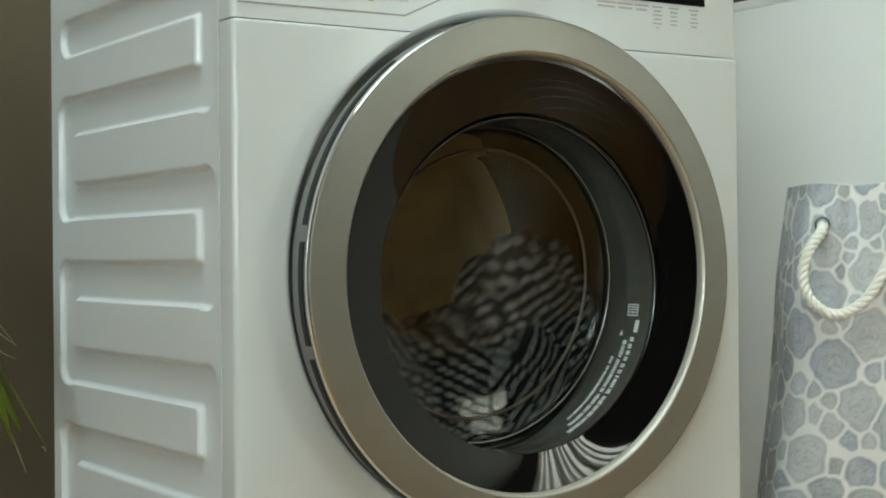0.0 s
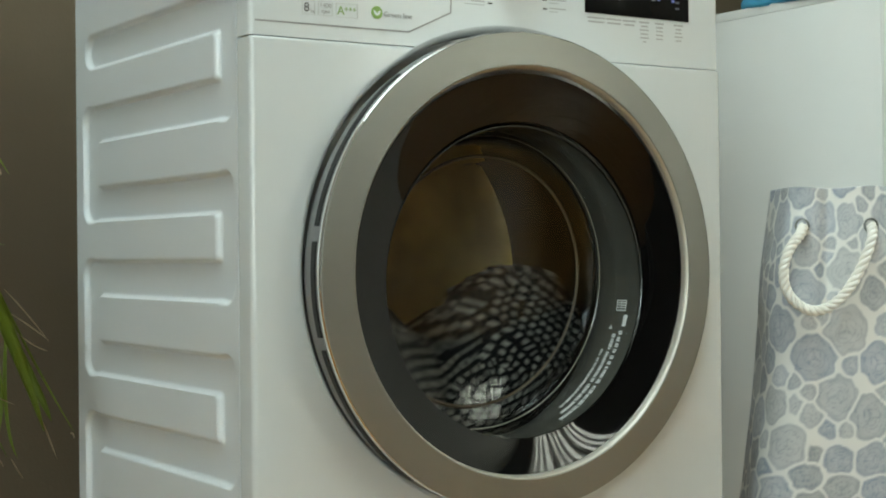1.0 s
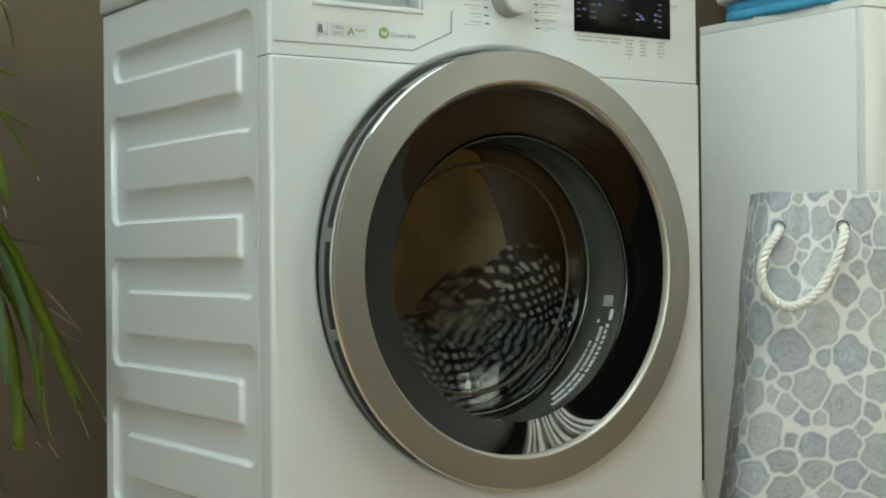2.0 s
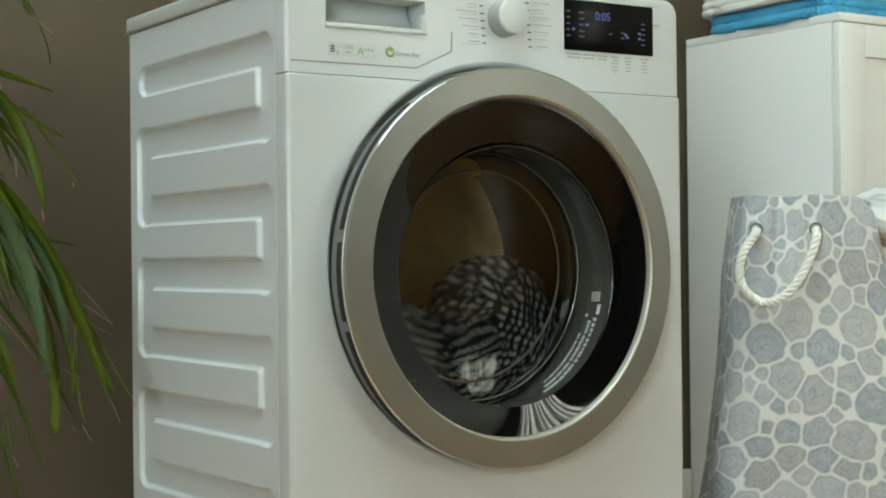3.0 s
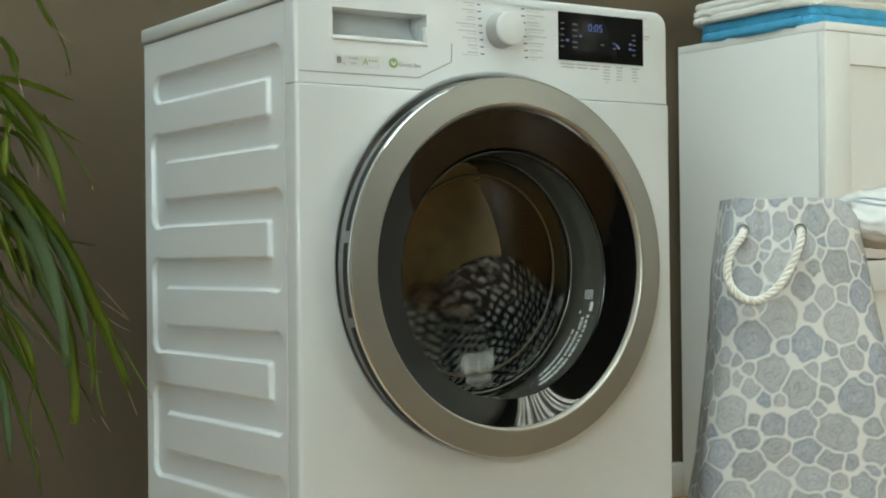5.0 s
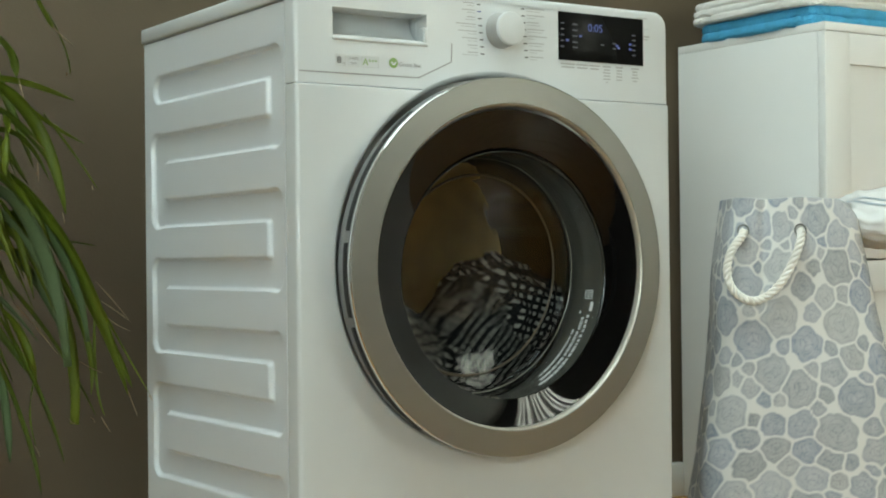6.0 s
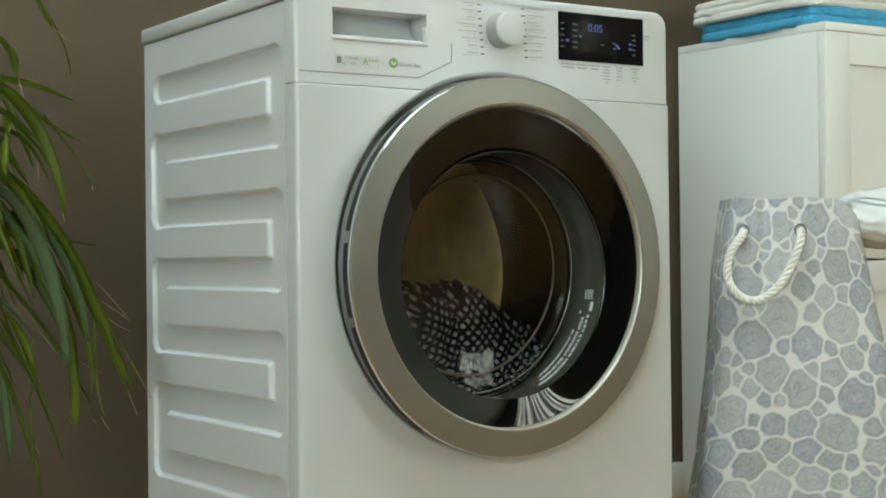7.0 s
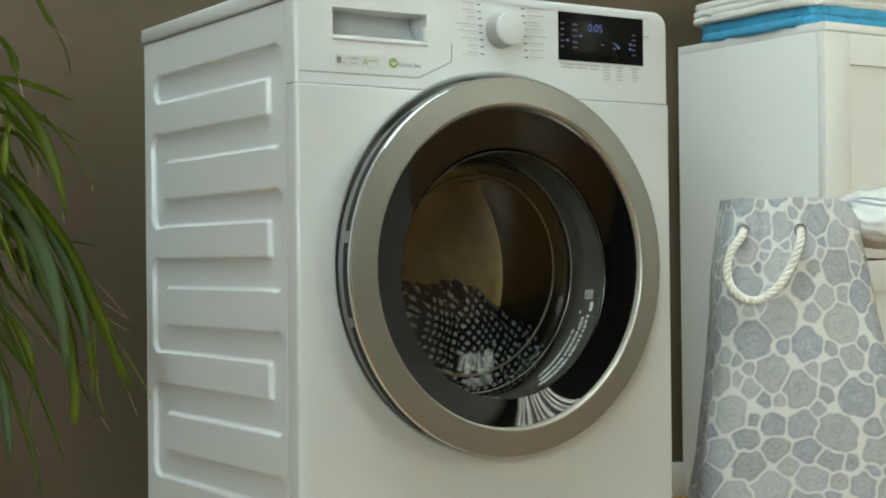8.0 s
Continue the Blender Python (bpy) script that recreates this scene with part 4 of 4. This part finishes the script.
def leaf(a, b, arch, width, mat, fold=0.25, taper=0.7, end=0.0, twist=0.0, name="leaf", by=None):
    """A strap leaf from a to b that arches over by arch metres; end: how blunt its tip is."""
    n = 18
    mid = (a + b) / 2 + Vector((0, 0, arch)) if by is None else 2 * by - (a + b) / 2
    bm = bmesh.new()
    uv = bm.loops.layers.uv.new("vein")
    rows = []
    for i in range(n + 1):
        t = i / n
        p = (1 - t) ** 2 * a + 2 * t * (1 - t) * mid + t * t * b
        d = (2 * (1 - t) * (mid - a) + 2 * t * (b - mid)).normalized()
        side = d.cross(AXIS_D * 0.75 + Vector((0, 0, 0.65)))
        side = (Matrix.Rotation(twist * t, 3, d) @ side.normalized())
        nrm = side.cross(d).normalized()
        w = width / 2 * max(end, min(1.0, 0.45 + 2.2 * t) * (1 - t ** 3) ** taper)
        rows.append([bm.verts.new(p + side * w * s + nrm * abs(s) * w * fold) for s in (-1, -0.5, 0, 0.5, 1)])
    for i, (r0, r1) in enumerate(zip(rows, rows[1:])):
        for k in range(4):
            f = bm.faces.new((r0[k], r0[k + 1], r1[k + 1], r1[k]))
            for lp, (c, t) in zip(f.loops, ((k, i), (k + 1, i), (k + 1, i + 1), (k, i + 1))):
                lp[uv].uv = (c / 4, t * 0.1)
    bmesh.ops.solidify(bm, geom=list(bm.faces), thickness=0.0006)
    return part(name, bm, mat, palm, angle=180)


#          from (u, z)        by              to            width
LEAVES = [((-0.0304, 0.757), (0.0381, 0.7418), (0.105, 0.7175), 0.0099, LEAF),
          ((0.0, 0.738), (0.0609, 0.6923), (0.1157, 0.6604), 0.0084, LEAF),
          ((-0.0381, 0.757), (0.0441, 0.687), (0.086, 0.5668), 0.0183, LEAF),
          ((-0.0304, 0.7228), (0.0342, 0.6733), (0.0791, 0.6086), 0.0107, LEAF),
          ((-0.0533, 0.6429), (0.0761, 0.5363), (0.1735, 0.3248), 0.0274, LEAF),
          ((-0.0076, 0.5744), (0.0791, 0.4374), (0.0974, 0.2875), 0.0183, LEAF),
          ((0.0, 0.5744), (0.0974, 0.4374), (0.118, 0.3217), 0.0091, LEAF),
          ((-0.0381, 0.5059), (0.0533, 0.407), (0.1218, 0.2913), 0.0068, LEAF),
          ((-0.0381, 0.4602), (0.0457, 0.3423), (0.0883, 0.2334), 0.0076, LEAF),
          ((-0.0381, 0.5668), (0.0441, 0.5059), (0.0852, 0.3993), 0.0167, LEAF),
          ((-0.0381, 0.5439), (0.0342, 0.4869), (0.0746, 0.4146), 0.0167, LEAFPALE),
          ((-0.0457, 0.5287), (0.0304, 0.5074), (0.0776, 0.464), 0.0114, LEAF),
          ((-0.0381, 0.8255), (0.0137, 0.7875), (0.0289, 0.7494), 0.0152, LEAF),
          ((0.0228, 0.894), (0.0594, 0.8407), (0.0761, 0.8164), 0.0084, LEAF),
          ((0.0533, 0.8484), (0.0852, 0.7913), (0.0936, 0.7555), 0.0038, LEAF),
          ((0.0457, 0.7076), (0.0951, 0.6467), (0.1263, 0.6003), 0.0046, LEAF),
          ((-0.0038, 0.7076), (0.0091, 0.6642), (0.0137, 0.6162), 0.0129, LEAF),
          ((-0.0152, 0.5401), (0.0837, 0.5302), (0.1294, 0.5226), 0.0046, LEAF),
          ((-0.0228, 0.3765), (0.0, 0.3004), (0.0076, 0.2319), 0.0122, LEAFPALE),
          ((0.0761, 0.4983), (0.1355, 0.4009), (0.1705, 0.3309), 0.0107, LEAF),
          ((-0.0304, 0.6353), (0.0228, 0.601), (0.0723, 0.5287), 0.0152, LEAF),
          ((-0.0304, 0.5972), (0.0152, 0.5516), (0.0457, 0.4526), 0.0137, LEAF),
          ((0.0913, 0.5059), (0.1446, 0.4146), (0.1994, 0.3187), 0.0038, LEAF),
          ((-0.0152, 0.4374), (0.0228, 0.3917), (0.0396, 0.3309), 0.0137, LEAF),
          ((-0.0304, 0.856), (0.0038, 0.856), (0.0342, 0.8636), 0.0061, LEAF),
          ((0.0304, 0.3385), (0.0365, 0.3004), (0.0472, 0.2547), 0.0038, LEAF),
          ((0.1142, 0.4374), (0.1233, 0.3461), (0.137, 0.2928), 0.0046, LEAF),
          ((-0.0381, 0.6809), (0.019, 0.6733), (0.0609, 0.6124), 0.0091, LEAF),
          ((-0.0381, 0.407), (0.0304, 0.2852), (0.0571, 0.1923), 0.0076, LEAF)]
for k, (a, m, b, w, mat) in enumerate(LEAVES):
    p, q, r = at_edge(*a, 0.05), at_edge(*m, 0.012 * (k % 4) - 0.01), at_edge(*b, -0.02 + 0.014 * (k % 4))
    leaf(p, r, 0, w * (1.3 if w > 0.006 else 1.0), mat, end=0.42 if w > 0.014 and k % 2 else 0.06, twist=0.30 * math.sin(k * 1.9), by=q)
# the broad pale straps that hang before the rest, and the blunt dark one below them
FRONT = [((-0.030, 0.612), (0.058, 0.530), (0.1000, 0.3640), 0.0330, LEAFPALE, 0.35), ((-0.030, 0.607), (0.078, 0.525), (0.1240, 0.3960), 0.0215, LEAFPALE, 0.30),
         ((-0.040, 0.598), (0.036, 0.530), (0.0700, 0.4580), 0.0180, LEAFPALE, 0.10), ((0.060, 0.470), (0.0940, 0.385), (0.0990, 0.2840), 0.0150, LEAF, 0.85)]
for k, (a, m, b, w, mat, end) in enumerate(FRONT):
    leaf(at_edge(*a, 0.03), at_edge(*b, -0.045 + 0.012 * k), 0, w, mat, fold=0.12, end=end, twist=0.15, by=at_edge(*m, -0.03 + 0.01 * k))
rnd = random.Random(11)
for k in range(46):   # the crown behind and beside these
    a = rnd.uniform(0, 2 * math.pi)
    rad, top = rnd.uniform(0.22, 0.40), rnd.uniform(0.55, 1.05)
    if math.cos(a - math.atan2(AXIS_U.y, AXIS_U.x)) > 0.2:
        rad = rnd.uniform(0.16, 0.30)
    p0 = Vector((0.03 * math.cos(a), 0.03 * math.sin(a), top - rnd.uniform(0.12, 0.3)))
    p1 = Vector((rad * math.cos(a), rad * math.sin(a), top - rnd.uniform(0.05, 0.40)))
    if HOME.y + p1.y > Y1 - 0.05:
        p1.y = Y1 - 0.05 - HOME.y
    leaf(p0, p1, rnd.uniform(0.05, 0.16), rnd.uniform(0.008, 0.022), LEAF if k % 5 else LEAFPALE, twist=rnd.uniform(-0.6, 0.6))
rnd = random.Random(23)
for k in range(26):
    u, z = rnd.uniform(-0.02, 0.055), rnd.uniform(0.36, 0.74)
    p, r = at_edge(-0.10 + rnd.uniform(-0.03, 0.03), z + rnd.uniform(0.06, 0.14), rnd.uniform(0.0, 0.10)), at_edge(u, z - rnd.uniform(0.02, 0.10), rnd.uniform(-0.03, 0.08))
    leaf(p, r, rnd.uniform(0.03, 0.07), rnd.uniform(0.008, 0.018), LEAF if k % 4 else LEAFPALE, twist=rnd.uniform(-0.7, 0.7))
# dry, curled tips
TIPS = [((0.1689, 0.3347), (0.1849, 0.2943)), ((0.1256, 0.6025), (0.1279, 0.5965)), ((0.0928, 0.2913), (0.102, 0.2867)), ((0.1294, 0.4754), (0.1781, 0.4184)), ((0.137, 0.4488), (0.175, 0.4222)), ((0.1431, 0.4283), (0.1773, 0.4085)), ((0.1994, 0.3202), (0.204, 0.3156)), ((0.0753, 0.8179), (0.1035, 0.792)), ((0.1355, 0.2943), (0.1492, 0.273)), ((0.1202, 0.2928), (0.1279, 0.2852)), ((0.0289, 0.7494), (0.0365, 0.722)), ((0.086, 0.5683), (0.0898, 0.5531)), ((0.0457, 0.2563), (0.0533, 0.241)), ((0.0457, 0.5059), (0.0761, 0.4678)), ((0.0152, 0.4526), (0.0799, 0.3765)), ((0.0419, 0.6733), (0.0647, 0.652)), ((0.0936, 0.757), (0.0936, 0.7525)), ((0.0457, 0.5059), (0.07, 0.4869)), ((0.1065, 0.3689), (0.1408, 0.3522)), ((0.0533, 0.6353), (0.0548, 0.6086))]
for k, ((u0, z0), (u1, z1)) in enumerate(TIPS):
    arch = 0.006 * math.sin(k * 2.3)
    leaf(at_edge(u0, z0, -0.01), at_edge(u1, z1, -0.012), arch, 0.0022, DRY, name="dry_tip")
for k in range(5):
    a = k * 1.3
    part("stem", tube([(0.03 * math.cos(a), 0.03 * math.sin(a), 0.24), (0.035 * math.cos(a), 0.035 * math.sin(a), 0.5), (0.03 * math.cos(a), 0.03 * math.sin(a), 0.86)], lambda t: 0.011 - 0.006 * t, 10), LEAF, palm)
pot_profile = [(0, 0), (0.105, 0), (0.112, 0.01), (0.135, 0.25), (0.140, 0.26), (0.132, 0.262), (0.126, 0.24), (0, 0.238)]
pot = lathe(pot_profile, 64)
bmesh.ops.transform(pot, matrix=Matrix.Rotation(radians(90), 4, "X"), verts=pot.verts)
for v in pot.verts:
    v.co.z = abs(v.co.z)
part("pot", pot, POT, palm, "grey glazed pot")
part("soil", box(-0.088, 0.088, -0.088, 0.088, 0.2385, 0.246, 0.003), SOIL, palm)

# ---------------------------------------------------------------- floor planks
floor_ob = bpy.data.objects["floor"]
plank_me = None
row, x = 0, X0
while x < X1 - 0.01:
    w = 0.155
    y = Y0 - (row * 0.61) % 1.4
    while y < Y1:
        a, b = max(y, Y0), min(y + 1.4, Y1)
        if b - a > 0.02:
            full = abs(b - a - 1.4) < 1e-6 and x + w < X1
            if full and plank_me is not None:
                p = new("plank", plank_me)
                p.parent = floor_ob
            else:
                p = part("plank", box(0.001, min(w, X1 - x) - 0.001, 0.001, b - a - 0.001, -0.0115, 0.0, 0.0012, 1), FLOORWOOD, floor_ob, smooth=False)
                if full:
                    plank_me = p.data
            p.matrix_basis = pose(x, a, 0)
        y += 1.4
    x += w
    row += 1


# ---------------------------------------------------------------- what moves
def turned(t):
    """Turns of the drum by the time t: steady, then a slow stop and a small swing back."""
    if t < 5.9:
        return 0.85 * t
    s = min(1.0, (t - 5.9) / 1.2)
    return 0.85 * (5.9 + 1.2 * (s - s ** 2 / 2)) - (0.02 * math.sin((t - 7.1) * 2.2) if t > 7.1 else 0)


def loop_place(u):
    """A wad's way: up the drum's wall on the side that rises, then down across the middle."""
    u %= 1.0
    lo, hi, r = radians(-150), radians(-14), 0.156
    if u < 0.62:
        a = lo + (hi - lo) * u / 0.62
        return r * math.cos(a), r * math.sin(a)
    v = (u - 0.62) / 0.38
    ax, az, bx, bz = r * math.cos(hi), r * math.sin(hi), r * math.cos(lo), r * math.sin(lo)
    return ax + (bx - ax) * v - 0.01 * math.sin(math.pi * v), az + (bz - az) * v - 0.075 * math.sin(math.pi * v)


REST = [(-0.105, -0.095), (-0.050, -0.130), (0.020, -0.150), (0.080, -0.148), (0.130, -0.128), (-0.020, -0.095), (0.055, -0.112), (0.020, -0.128), (-0.140, -0.110), (0.100, -0.135),
        (-0.060, -0.110), (0.010, -0.100), (0.070, -0.120), (0.130, -0.130)]


def motions():
    times = [k / 10 for k in range(81)]
    walk(drum, [(t, pose(0, DRUM_Y, BZ, 0, -360 * turned(t), 0)) for t in times])
    for i, w in enumerate(WADS):
        rows = []
        for t in times:
            u = turned(t) + i / 10 + (0.07 if i > 9 else 0) + (i - 9) * 0.15 * (i > 9)
            x, z = loop_place(u)
            k = min(1.0, max(0.0, (t - 6.5) / 0.55))
            k = k * k * (3 - 2 * k)
            swing = 0.006 * math.sin((t - 6.9) * 3.1) * math.exp(-(t - 6.9)) if t > 6.9 else 0
            x, z = x + (REST[i][0] - x) * k + swing, z + (REST[i][1] - z) * k
            y = (0.194 if i < 10 else 0.245) + 0.014 * math.sin(i * 2.1) - 0.02 * (z + 0.1)
            turn = -360 * (turned(min(t, 7.1)) * 0.55) - 47 * i
            rows.append((t, pose(x, y, BZ + z, 0, turn, 0)))
        walk(w, rows)


motions()
